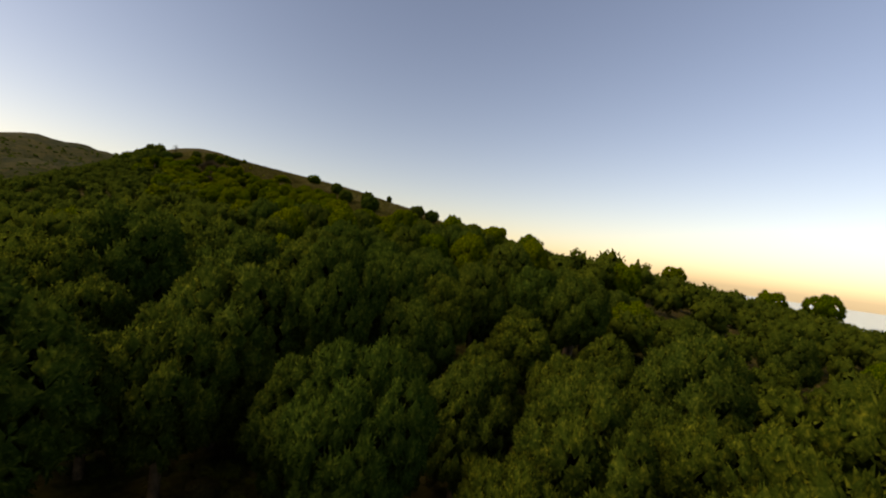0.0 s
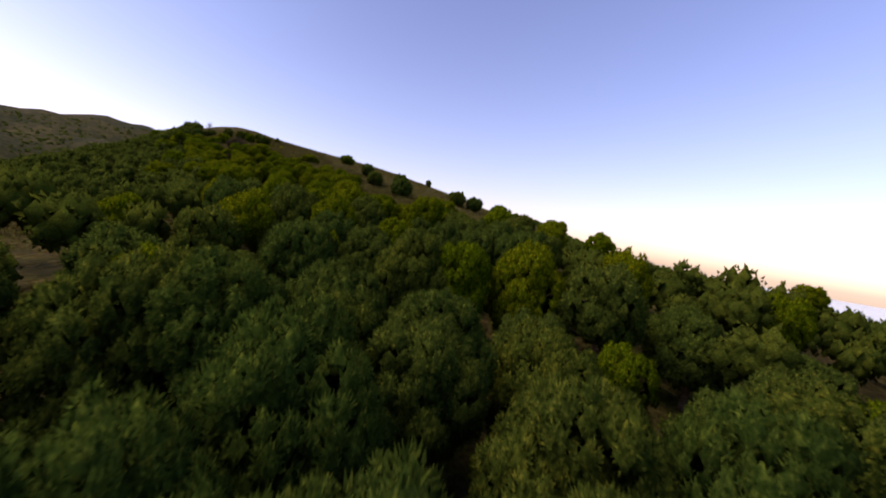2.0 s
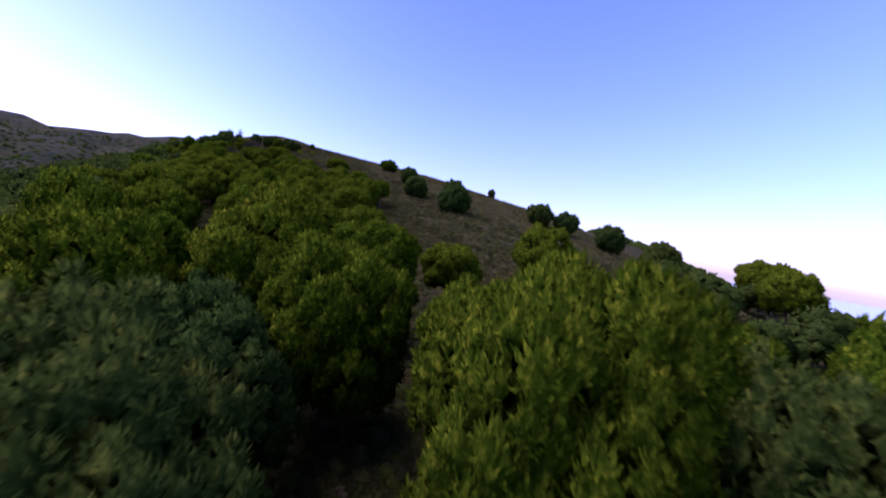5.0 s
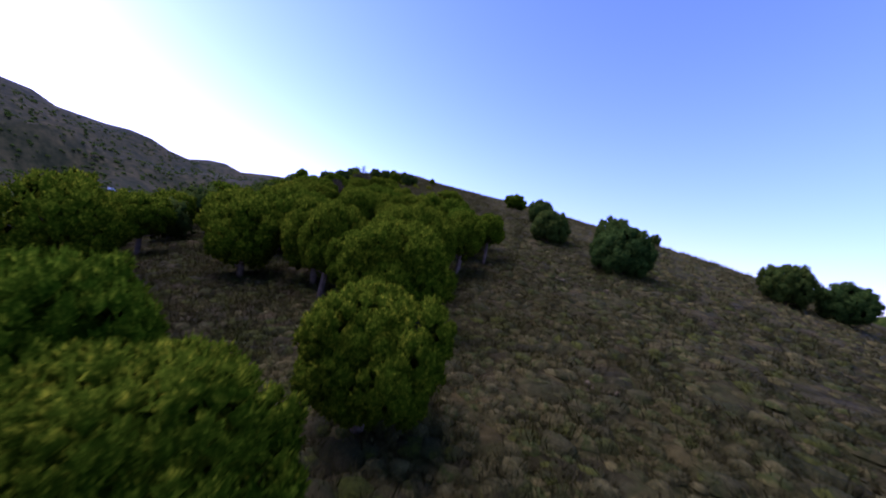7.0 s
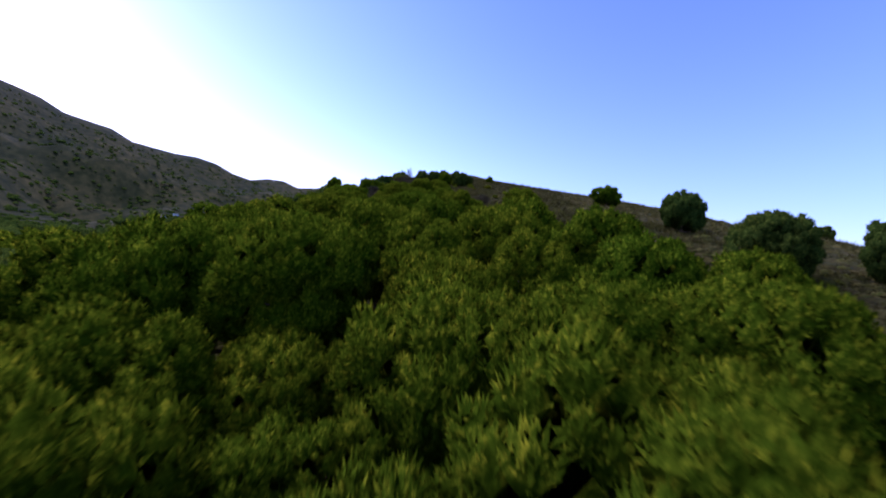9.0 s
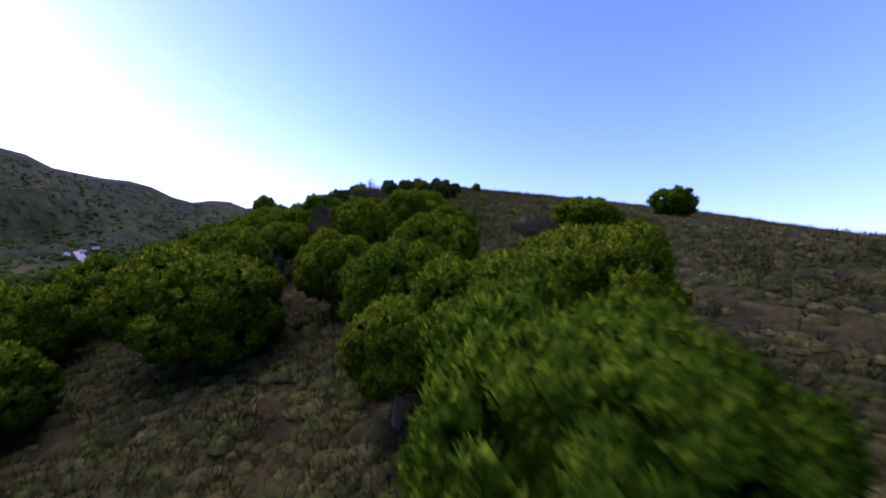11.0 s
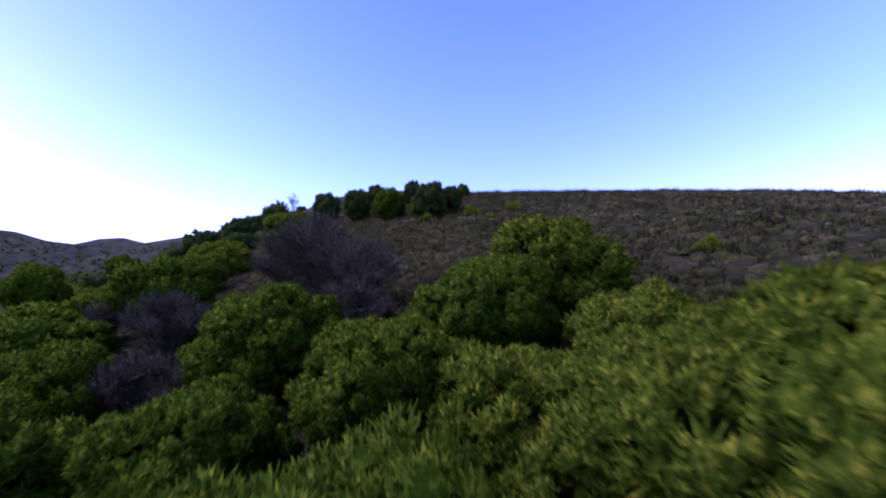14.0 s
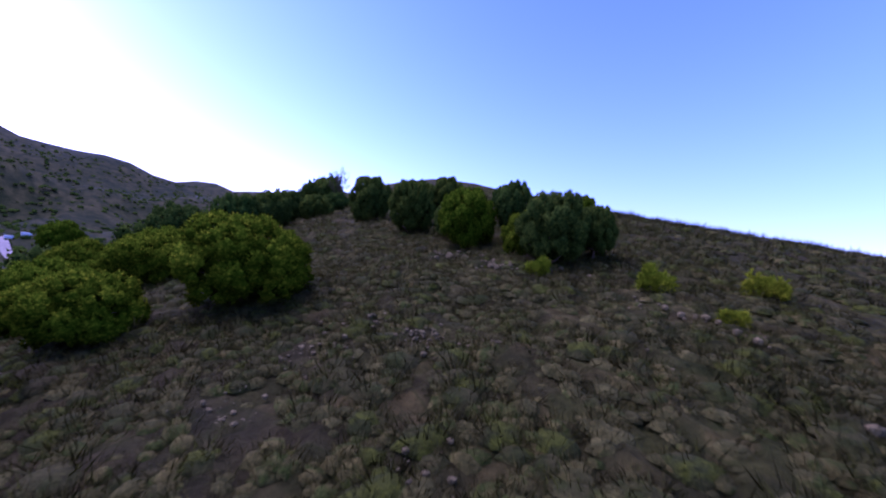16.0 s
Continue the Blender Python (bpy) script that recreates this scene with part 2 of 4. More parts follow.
def height(x, y):
    x, y = np.asarray(x, float), np.asarray(y, float)
    u, v = x * FWD[0] + y * FWD[1], x * RGT[0] + y * RGT[1]
    near = BASE[0] + BASE[1] * u + BASE[2] * v
    for i, row in enumerate(SWELLS):
        gu = np.exp(-((u + 20 - 40 * i) ** 2) / (2 * 34.0 ** 2))
        for j, s in enumerate(row):
            near = near + s * gu * np.exp(-((v + 120 - 40 * j) ** 2) / (2 * 34.0 ** 2))
    r = np.hypot(x - CENTRE[0], y - CENTRE[1])
    az = np.degrees(np.arctan2(CENTRE[0] - x, y - CENTRE[1]))
    crest = np.interp(az, CREST_AZ, CREST_Z)
    s = np.clip((r - 330) / 620, 0, 1)
    floor = np.where(crest > -20, -16.0, -30.0)
    far = floor + (crest - floor) * s * s * (1.6 - 0.6 * s)
    far = far + wave(x, y, 170, 3) * 20 * np.clip((r - 300) / 200, 0, 1) * np.clip((930 - r) / 300, 0, 1)
    far = far + wave(x, y, 60, 4) * 4.0 * np.clip((r - 250) / 200, 0, 1)
    far = np.where(r > 950, np.maximum(crest - (r - 950) * 0.25, -70), far)
    du = np.maximum(np.maximum(20 - u, u - 285), 0)
    dv = np.maximum(np.maximum(-110 - v, v - 130), 0)
    b = np.clip(np.hypot(du, dv) / 150, 0, 1)
    b = b * b * (3 - 2 * b)
    return near * (1 - b) + far * b


def rough_ground(x, y):
    return height(x, y) + wave(x, y, 9, 5) * 0.14 + wave(x, y, 3.1, 6) * 0.06


def mesh_object(name, verts, faces, mat, parent=None, label="", smooth=False):
    me = bpy.data.meshes.new(name)
    me.from_pydata([tuple(v) for v in verts] if not isinstance(verts, np.ndarray) else verts.tolist(), [], faces if isinstance(faces, list) else faces.tolist())
    me.materials.append(mat)
    if smooth:
        me.polygons.foreach_set("use_smooth", [True] * len(me.polygons))
    me.update()
    ob = new(name, me)
    if parent is not None:
        ob.parent = parent
    if label:
        ob["label"] = label
    return ob


def spaced(lo, hi, step, reach):
    core = list(np.arange(lo, hi + 0.01, step))
    out, s, a, b2 = [], step, lo, hi
    left, right = [], []
    while a > -reach or b2 < reach:
        s *= 1.085
        a, b2 = a - s, b2 + s
        left.append(a)
        right.append(b2)
    return np.array(left[::-1] + core + right)


SHEET = []


def on_sheet(x, y):
    """The height of the ground sheet itself at a far place."""
    us, vs, Z = SHEET[0]
    u, v = x * FWD[0] + y * FWD[1], x * RGT[0] + y * RGT[1]
    i, j = int(np.searchsorted(us, u)) - 1, int(np.searchsorted(vs, v)) - 1
    a, b = (u - us[i]) / (us[i + 1] - us[i]), (v - vs[j]) / (vs[j + 1] - vs[j])
    return float((Z[i, j] * (1 - b) + Z[i, j + 1] * b) * (1 - a) + (Z[i + 1, j] * (1 - b) + Z[i + 1, j + 1] * b) * a)


def ground_sheet():
    us, vs = spaced(-20, 230, 1.25, 4200), spaced(-70, 75, 1.25, 4200)
    us = np.concatenate([us[us < 52], np.arange(52, 212, 0.62), us[us > 212.3]])
    vs = np.concatenate([vs[vs < -18], np.arange(-17.8, 40, 0.62), vs[vs > 40.2]])
    U, V = np.meshgrid(us, vs, indexing="ij")
    X, Y = U * FWD[0] + V * RGT[0], U * FWD[1] + V * RGT[1]
    Z = rough_ground(X, Y)
    core = np.clip(np.minimum(np.minimum(U - 52, 212 - U), np.minimum(V + 18, 40 - V)) / 4, 0, 1)
    lump = wave(X, Y, 2.2, 12) * 0.11 + np.maximum(wave(X, Y, 1.4, 13), -0.2) * 0.17
    Z = Z + lump * core
    nv = len(vs)
    idx = np.arange(len(us) * nv).reshape(len(us), nv)
    f = np.stack([idx[:-1, :-1], idx[:-1, 1:], idx[1:, 1:], idx[1:, :-1]], -1).reshape(-1, 4)
    f = f[:, ::-1]
    SHEET.append((us, vs, Z))
    ob = mesh_object("ground", np.stack([X, Y, Z], -1).reshape(-1, 3), f, GROUND, smooth=True)
    ob.data.materials.append(FAR_SCRUB)
    c = np.stack([X, Y], -1)
    r = np.hypot(X - CENTRE[0], Y - CENTRE[1])[:-1, :-1].reshape(-1)
    az = np.degrees(np.arctan2(CENTRE[0] - X, Y - CENTRE[1]))[:-1, :-1].reshape(-1)
    ob.data.materials.append(ADDED_SEA)
    ob.data.polygons.foreach_set("material_index", (r > 230).astype(np.int32) + ((r > 940) & (az < 22)).astype(np.int32))
    ob.data.update()
    return tagged(ob, "dry brown hillside spur running out to mountains and an added glossy sea", "ground", kind="structure")


ground_sheet()


# ---- plants ----
def tube(points, radii, sides, verts, faces):
    base = len(verts)
    for k, (p, r) in enumerate(zip(points, radii)):
        d = (points[min(k + 1, len(points) - 1)] - points[max(k - 1, 0)]).normalized()
        a = d.orthogonal().normalized()
        b = d.cross(a)
        for s in range(sides):
            t = 6.28318 * s / sides
            verts.append(p + (a * math.cos(t) + b * math.sin(t)) * r)
    for k in range(len(points) - 1):
        for s in range(sides):
            faces.append((base + k * sides + s, base + k * sides + (s + 1) % sides, base + (k + 1) * sides + (s + 1) % sides, base + (k + 1) * sides + s))


def ico(level):
    bm = bmesh.new()
    bmesh.ops.create_icosphere(bm, subdivisions=level, radius=1)
    out = np.array([v.co[:] for v in bm.verts]), [tuple(v.index for v in f.verts) for f in bm.faces]
    bm.free()
    return out


def octa():
    """A coarse ball of 18 corners and 32 faces."""
    v = [(1, 0, 0), (-1, 0, 0), (0, 1, 0), (0, -1, 0), (0, 0, 1), (0, 0, -1)]
    f, mid = [], {}

    def between(a, b):
        key = (min(a, b), max(a, b))
        if key not in mid:
            p = Vector(v[a]) + Vector(v[b])
            v.append(tuple(p.normalized()))
            mid[key] = len(v) - 1
        return mid[key]

    for a, b, c in ((0, 2, 4), (2, 1, 4), (1, 3, 4), (3, 0, 4), (2, 0, 5), (1, 2, 5), (3, 1, 5), (0, 3, 5)):
        ab, bc, ca = between(a, b), between(b, c), between(c, a)
        f += [(a, ab, ca), (ab, b, bc), (ca, bc, c), (ab, bc, ca)]
    return np.array(v), np.array(f)


def shoots(points, normals, rng, length, width, blades):
    """Sprays of needle shoots: each spray is a few narrow blades round one direction."""
    n = len(points)
    P, N = np.repeat(points, blades, 0), np.repeat(normals, blades, 0)
    R = rng.normal(0, 1, (n * blades, 3))
    R /= np.linalg.norm(R, axis=1, keepdims=True)
    D = N * 0.7 + R * 0.8 + np.array([0, 0, 0.5])
    D /= np.linalg.norm(D, axis=1, keepdims=True)
    S = np.cross(D, rng.normal(0, 1, (n * blades, 3)))
    S /= np.linalg.norm(S, axis=1, keepdims=True) + 1e-6
    L = length * np.repeat(rng.uniform(0.7, 1.3, n), blades)[:, None] * rng.uniform(0.7, 1.2, (n * blades, 1))
    W = width * rng.uniform(0.7, 1.3, (n * blades, 1))
    B = P - D * L * 0.15
    v = np.stack([B + S * W, B - S * W, P + D * L], 1).reshape(-1, 3)
    k = np.arange(n * blades)[:, None] * 3
    return v, (k + np.array([[0, 1, 2]]))


def brushes(points, dirs, rng, length, width, arms, lengths=1.0, widths=1.0):
    """Upright needle brushes: star-shaped cones with sharp creases."""
    n = len(points)
    D = dirs
    A = np.cross(D, rng.normal(0, 1, (n, 3)))
    A /= np.linalg.norm(A, axis=1, keepdims=True) + 1e-6
    B = np.cross(D, A)
    L = length * lengths * rng.uniform(0.6, 1.35, (n, 1))
    W = width * widths * rng.uniform(0.75, 1.3, (n, 1))
    rings = []
    for k in range(arms):
        a = 6.28318 * k / arms
        q = (1.0 if arms == 3 else 1.2 if k % 2 else 0.7) * rng.uniform(0.75, 1.25, (n, 1))
        rings.append(points + (A * math.cos(a) + B * math.sin(a)) * W * q + D * L * rng.uniform(-0.25, 0.35, (n, 1)))
    tip = points + D * L + rng.normal(0, 0.15, (n, 3)) * W
    v = np.stack(rings + [tip], 1).reshape(-1, 3)
    k0 = np.arange(n)[:, None] * (arms + 1)
    f = np.concatenate([k0 + np.array([[k, (k + 1) % arms, arms]]) for k in range(arms)], 0)
    return v, f


def ball_spread(n, rng, low=-1.0):
    """Evenly spread directions, from straight up down to the given height."""
    k = (np.arange(n) + 0.5) / n
    z = 1 - (1 - low) * k
    a = 2.39996 * np.arange(n) + rng.uniform(0, 6.283)
    q = np.sqrt(np.maximum(0.0, 1 - z * z))
    d = np.stack([np.cos(a) * q, np.sin(a) * q, z], 1) + rng.normal(0, 0.5 / n ** 0.5, (n, 3))
    return d / np.linalg.norm(d, axis=1, keepdims=True)


def unit(v):
    return v / (np.linalg.norm(v, axis=1, keepdims=True) + 1e-9)


def crown_mesh(seed, bulges, girth, clumps, per, arms, shaggy, upright):
    """A needle crown of radius 1 and height 1.9: bulges on a dome, clumps of needles on the bulges, upright brushes on the clumps."""
    rng = np.random.RandomState(seed)
    D = ball_spread(bulges, rng, -0.75)
    reach = np.where(D[:, 2:] < 0, 0.95, 1.0) * rng.uniform(0.86, 1.08, (bulges, 1))
    B = D * np.array([1 - girth, 1 - girth, 0.86 - girth]) * reach + np.array([0, 0, 1.02])
    B = np.concatenate([B, [[0, 0, 0.98]]])
    R = np.concatenate([girth * rng.uniform(0.78, 1.18, bulges), [0.52]])
    # places on the outside of the bulges
    many = 90
    P, N = [], []
    for i in range(len(B)):
        d = ball_spread(many, rng)
        p = B[i] + d * R[i] * np.array([1, 1, 0.88])
        gap = np.linalg.norm((p[:, None, :] - B[None, :, :]) / np.array([1, 1, 0.88]), axis=2) / R[None, :]
        gap[:, i] = 9
        ok = (gap.min(1) > 0.97) & (p[:, 2] > 0.30 + 0.25 * rng.rand(many))
        P.append(p[ok])
        N.append(d[ok])
    P, N = np.concatenate(P), np.concatenate(N)
    order = rng.permutation(len(P))
    P, N = P[order], N[order]
    step = 2.9 / clumps ** 0.5
    keep = []
    for i in range(len(P)):
        if not keep or (((P[keep] - P[i]) ** 2).sum(1)).min() > step * step * 0.55:
            keep.append(i)
    P, N = P[keep], N[keep]
    n = len(P)
    lift = unit(N + np.array([0, 0, 0.15]))
    rc = step * 0.60 * rng.uniform(0.72, 1.25, n)
    C = P - N * (rc * rng.uniform(0.0, 0.5, n))[:, None]
    # soft cores of the clumps
    ov = np.array([(1, 0, 0), (-1, 0, 0), (0, 1, 0), (0, -1, 0), (0, 0, 1), (0, 0, -1)], float)
    of = np.array([(0, 2, 4), (2, 1, 4), (1, 3, 4), (3, 0, 4), (2, 0, 5), (1, 2, 5), (3, 1, 5), (0, 3, 5)])
    V = [(C[:, None, :] + ov[None] * rc[:, None, None] * (1.0 if clumps > 40 else 0.8) * (1 + 0.16 * rng.uniform(-1, 1, (n, len(ov), 1)))).reshape(-1, 3)]
    F = [(of[None] + (np.arange(n) * len(ov))[:, None, None]).reshape(-1, 3)]
    W = [(N[:, None, :] * 0.7 + ov[None] * 0.7).reshape(-1, 3)]
    off = n * len(ov)
    # the shaded inside
    ov, of = octa()
    V.append(ov * np.array([0.62, 0.62, 0.52]) + np.array([0, 0, 1.0]))
    F.append(of + off)
    W.append(ov)
    off += len(ov)
    # upright needle brushes
    m = n * per
    k = np.repeat(np.arange(n), per)
    d = unit(lift[k] * 0.75 + unit(rng.normal(0, 1, (m, 3))) * 0.95)
    base = C[k] + d * (rc[k] * 0.80)[:, None]
    aim = unit(d * 0.8 + np.array([0, 0, upright]) + rng.normal(0, 0.22, (m, 3)))
    v, f = brushes(base, aim, rng, 1.0, 1.0, arms, (rc[k] * (0.62 if per > 50 else 0.54) * shaggy)[:, None], (rc[k] * (0.22 if per < 10 else 0.15 if per < 30 else 0.115 if per < 50 else 0.10))[:, None])
    V.append(v)
    F.append(f + off)
    dome = unit(C - np.array([0, 0, 0.75]))
    W.append(np.repeat(unit(dome[k] * 0.75 + N[k] * 0.45 + d * 0.4), arms + 1, 0) + rng.normal(0, 0.16, (len(v), 3)))
    V = np.concatenate(V)
    wide, top = np.percentile(np.hypot(V[:, 0], V[:, 1]), 98), np.percentile(V[:, 2], 99.7)
    return V * np.array([1 / wide, 1 / wide, 1.9 / top]), np.concatenate(F), unit(np.concatenate(W))


def trunk_mesh(seed, limbs=11):
    rng = np.random.RandomState(seed + 500)
    tv, tf = [], []
    lean = Vector((rng.uniform(-0.12, 0.12), rng.uniform(-0.12, 0.12), 0))
    trunk = [Vector((0, 0, -3.6)), Vector((0, 0, 0.3)) + lean * 0.4, Vector((0, 0, 0.8)) + lean, Vector((0, 0, 1.35)) + lean * 1.5]
    tube(trunk, [0.10, 0.085, 0.06, 0.02], 7, tv, tf)
    for k in range(limbs):
        a, w = 2.39996 * k, k / limbs
        end = Vector((math.cos(a) * 0.68, math.sin(a) * 0.68, 0.55 + 0.75 * w))
        start = trunk[1].lerp(trunk[3], 0.05 + 0.8 * w)
        tube([start, start.lerp(end, 0.5) + Vector((0, 0, -0.05)), end], [0.035, 0.022, 0.008], 5, tv, tf)
    return tv, tf


def soft_normals(ob, normals):
    """Foliage takes the light as clumps do, not as flat blades."""
    me = ob.data
    me.polygons.foreach_set("use_smooth", [True] * len(me.polygons))
    me.normals_split_custom_set_from_vertices(normals.tolist())
    return ob


def pine(name, label, seed, needles, *shape):
    tv, tf = trunk_mesh(seed)
    cv, cf, cn = crown_mesh(seed, *shape)
    root = new(name)
    root.empty_display_size = 0.3
    mesh_object("trunk", tv, tf, BARK, root, "grey-brown bark", True)
    soft_normals(mesh_object("crown", cv, cf, needles, root), cn)
    return tagged(root, label, "pine tree", "pines on the hillside")


PINE_LABEL = "rounded green pine with dense needle crown on dry slope"
NEAR_PINES = [pine("pine_tree", PINE_LABEL, 11 + k, NEEDLES, 17 + k, 0.32, 150, 38, 3, 0.85, 0.4) for k in range(5)]
CLOSE_PINES = [pine("pine_tree", PINE_LABEL, 71 + k, NEEDLES, 17 + k, 0.32, 210, 60, 3, 0.75, 0.45) for k in range(4)]
FAR_PINES = [pine("pine_tree", PINE_LABEL, 31 + k, NEEDLES, 15 + k, 0.34, 120, 24, 3, 0.9, 0.4) for k in range(4)]
GREY_LABEL = "grey-green pine with lumpy needle crown in the wood"
GREY_NEAR = [pine("pine_tree", GREY_LABEL, 17 + k, GREY_NEEDLES, 22 + 2 * k, 0.28, 150, 38, 3, 0.75, 0.1) for k in range(3)]
GREY_CLOSE = [pine("pine_tree", GREY_LABEL, 77 + k, GREY_NEEDLES, 22 + 2 * k, 0.28, 210, 60, 3, 0.7, 0.1) for k in range(3)]
GREY_FAR = [pine("pine_tree", GREY_LABEL, 37 + k, GREY_NEEDLES, 20 + k, 0.29, 120, 24, 3, 0.8, 0.1) for k in range(3)]
placed = []


def kind_for(x, y, k, near):
    """Grey-green pines below, yellow-green ones up the spur."""
    if x < -95 and y > 158:
        return GREY_NEAR[k % 3] if k % 5 else NEAR_PINES[k % 5]
    grey = y < 66 + 0.2 * x and (k % 3 or y < 38 + 0.2 * x)
    if near and from_spine(x, y) < 4.4:
        return GREY_CLOSE[k % 3] if grey else CLOSE_PINES[k % 4]
    if grey:
        return (GREY_NEAR if near else GREY_FAR)[k % 3]
    return NEAR_PINES[k % 5] if near else FAR_PINES[k % 4]


def stand(master, x, y, r, h, rng, label="", deep=0.0):
    sink = 0.3 + max(0.0, r - 0.55 * h) * 0.45 + deep      # bushes branch from the ground
    slim = 1.45 if y > 158 and x < -95 else 1.3 if 76 < y < 112 and from_spine(x, y) < 12 else 1.4 if y < 70 or (x > -50 and y > 112) else 1.0
    tall = min((h + sink) / 1.9, r * slim * rng.uniform(0.9, 1.15))       # tall trees carry the crown on a longer trunk
    z = float(rough_ground(x, y)) + h - 1.9 * tall
    ob = copy_thing(master, pose(x, y, z, rng.uniform(-4, 4), rng.uniform(-4, 4), rng.uniform(0, 360)))
    ob.scale = (r * rng.uniform(0.94, 1.06), r * rng.uniform(0.94, 1.06), tall)
    placed.append((x, y, r))
    if label:
        tagged(ob, label, "pine tree", "pines on the hillside")
    return ob


LOWER_PINES_A = [(-1.8, 4.4, 2.1, 6), (-0.3, 22.5, 1.8, 7), (2.5, 22.8, 1.4, 6.6), (-4.3, 24, 2.1, 6.4), (-2.6, 26.1, 2.1, 6), (3.6, 27.2, 1.7, 6.8), (-9.3, 27.4, 2.1, 6.1), (9.4, 28.9, 1.8, 7.8), (-12.4, 29.6, 2.1, 6), (-6.8, 29.8, 1.8, 6.7), (-1.8, 29.9, 2.1, 7), (-4.3, 30.3, 1.5, 7.2), (7.5, 31.5, 1.9, 7.3), (18.5, 32.1, 2.5, 6), (-2.7, 32.2, 1.7, 6.5), (-0.2, 32.6, 1.9, 6.5), (-7.6, 34.1, 2.1, 6), (-10.4, 34.4, 2.1, 6), (10.5, 34.7, 2, 7.2), (-3.6, 34.9, 2.1, 6.5), (-0.4, 35.5, 2.1, 6), (-12.2, 36.4, 2.1, 6)]
LOWER_PINES_B = [(3.3, 37.4, 2.1, 6), (-5.3, 37.9, 2.1, 4.9), (-8.2, 38.4, 1.7, 4.2), (10.4, 38.6, 2.1, 6), (-16.2, 38.8, 2.6, 5), (-0.7, 38.8, 1.9, 4.4), (12.7, 39.9, 2.1, 6), (3.3, 41.8, 2.1, 4.9), (-37, 42.2, 2.5, 6), (-13, 42.3, 2.2, 4.1), (-5.8, 42.6, 1.5, 4.3), (17.7, 43.5, 2.5, 6), (-10.3, 44.2, 2.4, 6.1), (-4.1, 44.9, 2.4, 6.7), (-1.4, 46, 2, 6.3), (6.7, 46.8, 2.5, 7.1), (-7.4, 47.2, 2.1, 6), (2.6, 47.8, 2.6, 6.9), (34.7, 47.9, 2.5, 6), (12.1, 48.1, 2.2, 5.7), (44.9, 49, 2.5, 6), (18.5, 49.3, 2.5, 6)]
LOWER_PINES_C = [(7.4, 50.2, 2.1, 6), (-31.6, 51.7, 2.5, 6), (-3.9, 52.4, 1.7, 6.2), (12.8, 52.4, 2.2, 6), (-8.1, 52.8, 1.7, 5.6), (-1.8, 53.4, 2.2, 5.8), (-6.4, 53.9, 1.4, 5.8), (-13.5, 54, 2.1, 6.6), (-17.3, 54.2, 2.2, 6.9), (-23.3, 54.3, 2.2, 7.1), (9.7, 55.9, 2.2, 6.6), (-3.6, 57.3, 1.9, 5.9), (0, 57.5, 2.1, 6), (-16.5, 58.3, 2.4, 5.4), (-2.3, 59.3, 2.1, 6), (-14.8, 61.8, 2.1, 6), (-7.9, 62.1, 2.1, 6.5), (-4.9, 63, 2.1, 6), (0, 63.9, 2.1, 6), (-13.9, 65.5, 2.1, 5.3), (-1.4, 65.9, 2.1, 6), (-5.6, 66, 2.2, 4.9)]
LOWER_PINES_D = [(-18, 66.6, 2, 6.1), (-8.5, 69.3, 2.1, 6), (-19.9, 69.8, 2.1, 6), (-15.7, 70.3, 1.8, 5), (4.5, 74.6, 2.3, 4.5), (-11, 84.5, 2.1, 4), (5.4, 91.3, 2.2, 4.3), (-3.4, 20.8, 1.7, 4.6), (-5.2, 22.6, 1.7, 4.8), (20.4, 41.3, 2.2, 5.0), (24, 46, 2.2, 5.0)]
FAR_SIDE_PINES = [(21.6, 57.6, 2.2, 6.8), (76, 115, 3.6, 11), (79, 102, 3.8, 11.5), (12.6, 86.4, 2.3, 4.6), (6.8, 100, 2.2, 4.7), (39.7, 86.2, 2.2, 6.6)]
LOWER = FAR_SIDE_PINES + LOWER_PINES_A + LOWER_PINES_B + LOWER_PINES_C + LOWER_PINES_D
MIDDLE_PINES_A = [(-14.1, 75, 1.5, 3.6), (-26.6, 80.2, 1.5, 4.5), (-23.4, 80.4, 1.6, 3.9), (-46.5, 83.8, 2.9, 6.4), (-25.3, 85.7, 1.8, 3.6), (-56.6, 90.2, 2.3, 5), (-29.9, 90.5, 2.4, 4.5), (-42.1, 91, 2.4, 4.9), (-35.5, 91.8, 1.7, 4.9), (-37.9, 93.1, 2.2, 4.8), (-71.2, 93.6, 2.9, 4.7), (-39.4, 94.2, 1.4, 4.4), (-32.4, 94.3, 1.6, 4.9), (-64.6, 95, 2.3, 4.8), (-52.5, 95.2, 2.7, 4.6), (-47, 96, 2.1, 5), (-40.4, 97, 1.5, 5.1), (-33.9, 97, 2.1, 4.5), (-36.6, 97.2, 1.5, 4.4), (-60.3, 98.1, 2.5, 4.7), (-35.6, 99.2, 1.5, 4.3), (-40.2, 99.8, 1.2, 4.9)]
MIDDLE_PINES_B = [(-53, 100.2, 2.2, 5), (-33.9, 100.6, 1.5, 4.2), (-40, 102.5, 1.6, 4.8), (-46, 103, 2.2, 4.8), (-36.9, 104.6, 1.7, 4), (-50.3, 105.2, 1.7, 4.7), (-39, 106, 1.9, 4.4), (-62.3, 106, 2.9, 4.7), (-82.2, 107.7, 2.9, 4.7), (-56, 112.8, 1.8, 4.2)]
MIDDLE = MIDDLE_PINES_A + MIDDLE_PINES_B
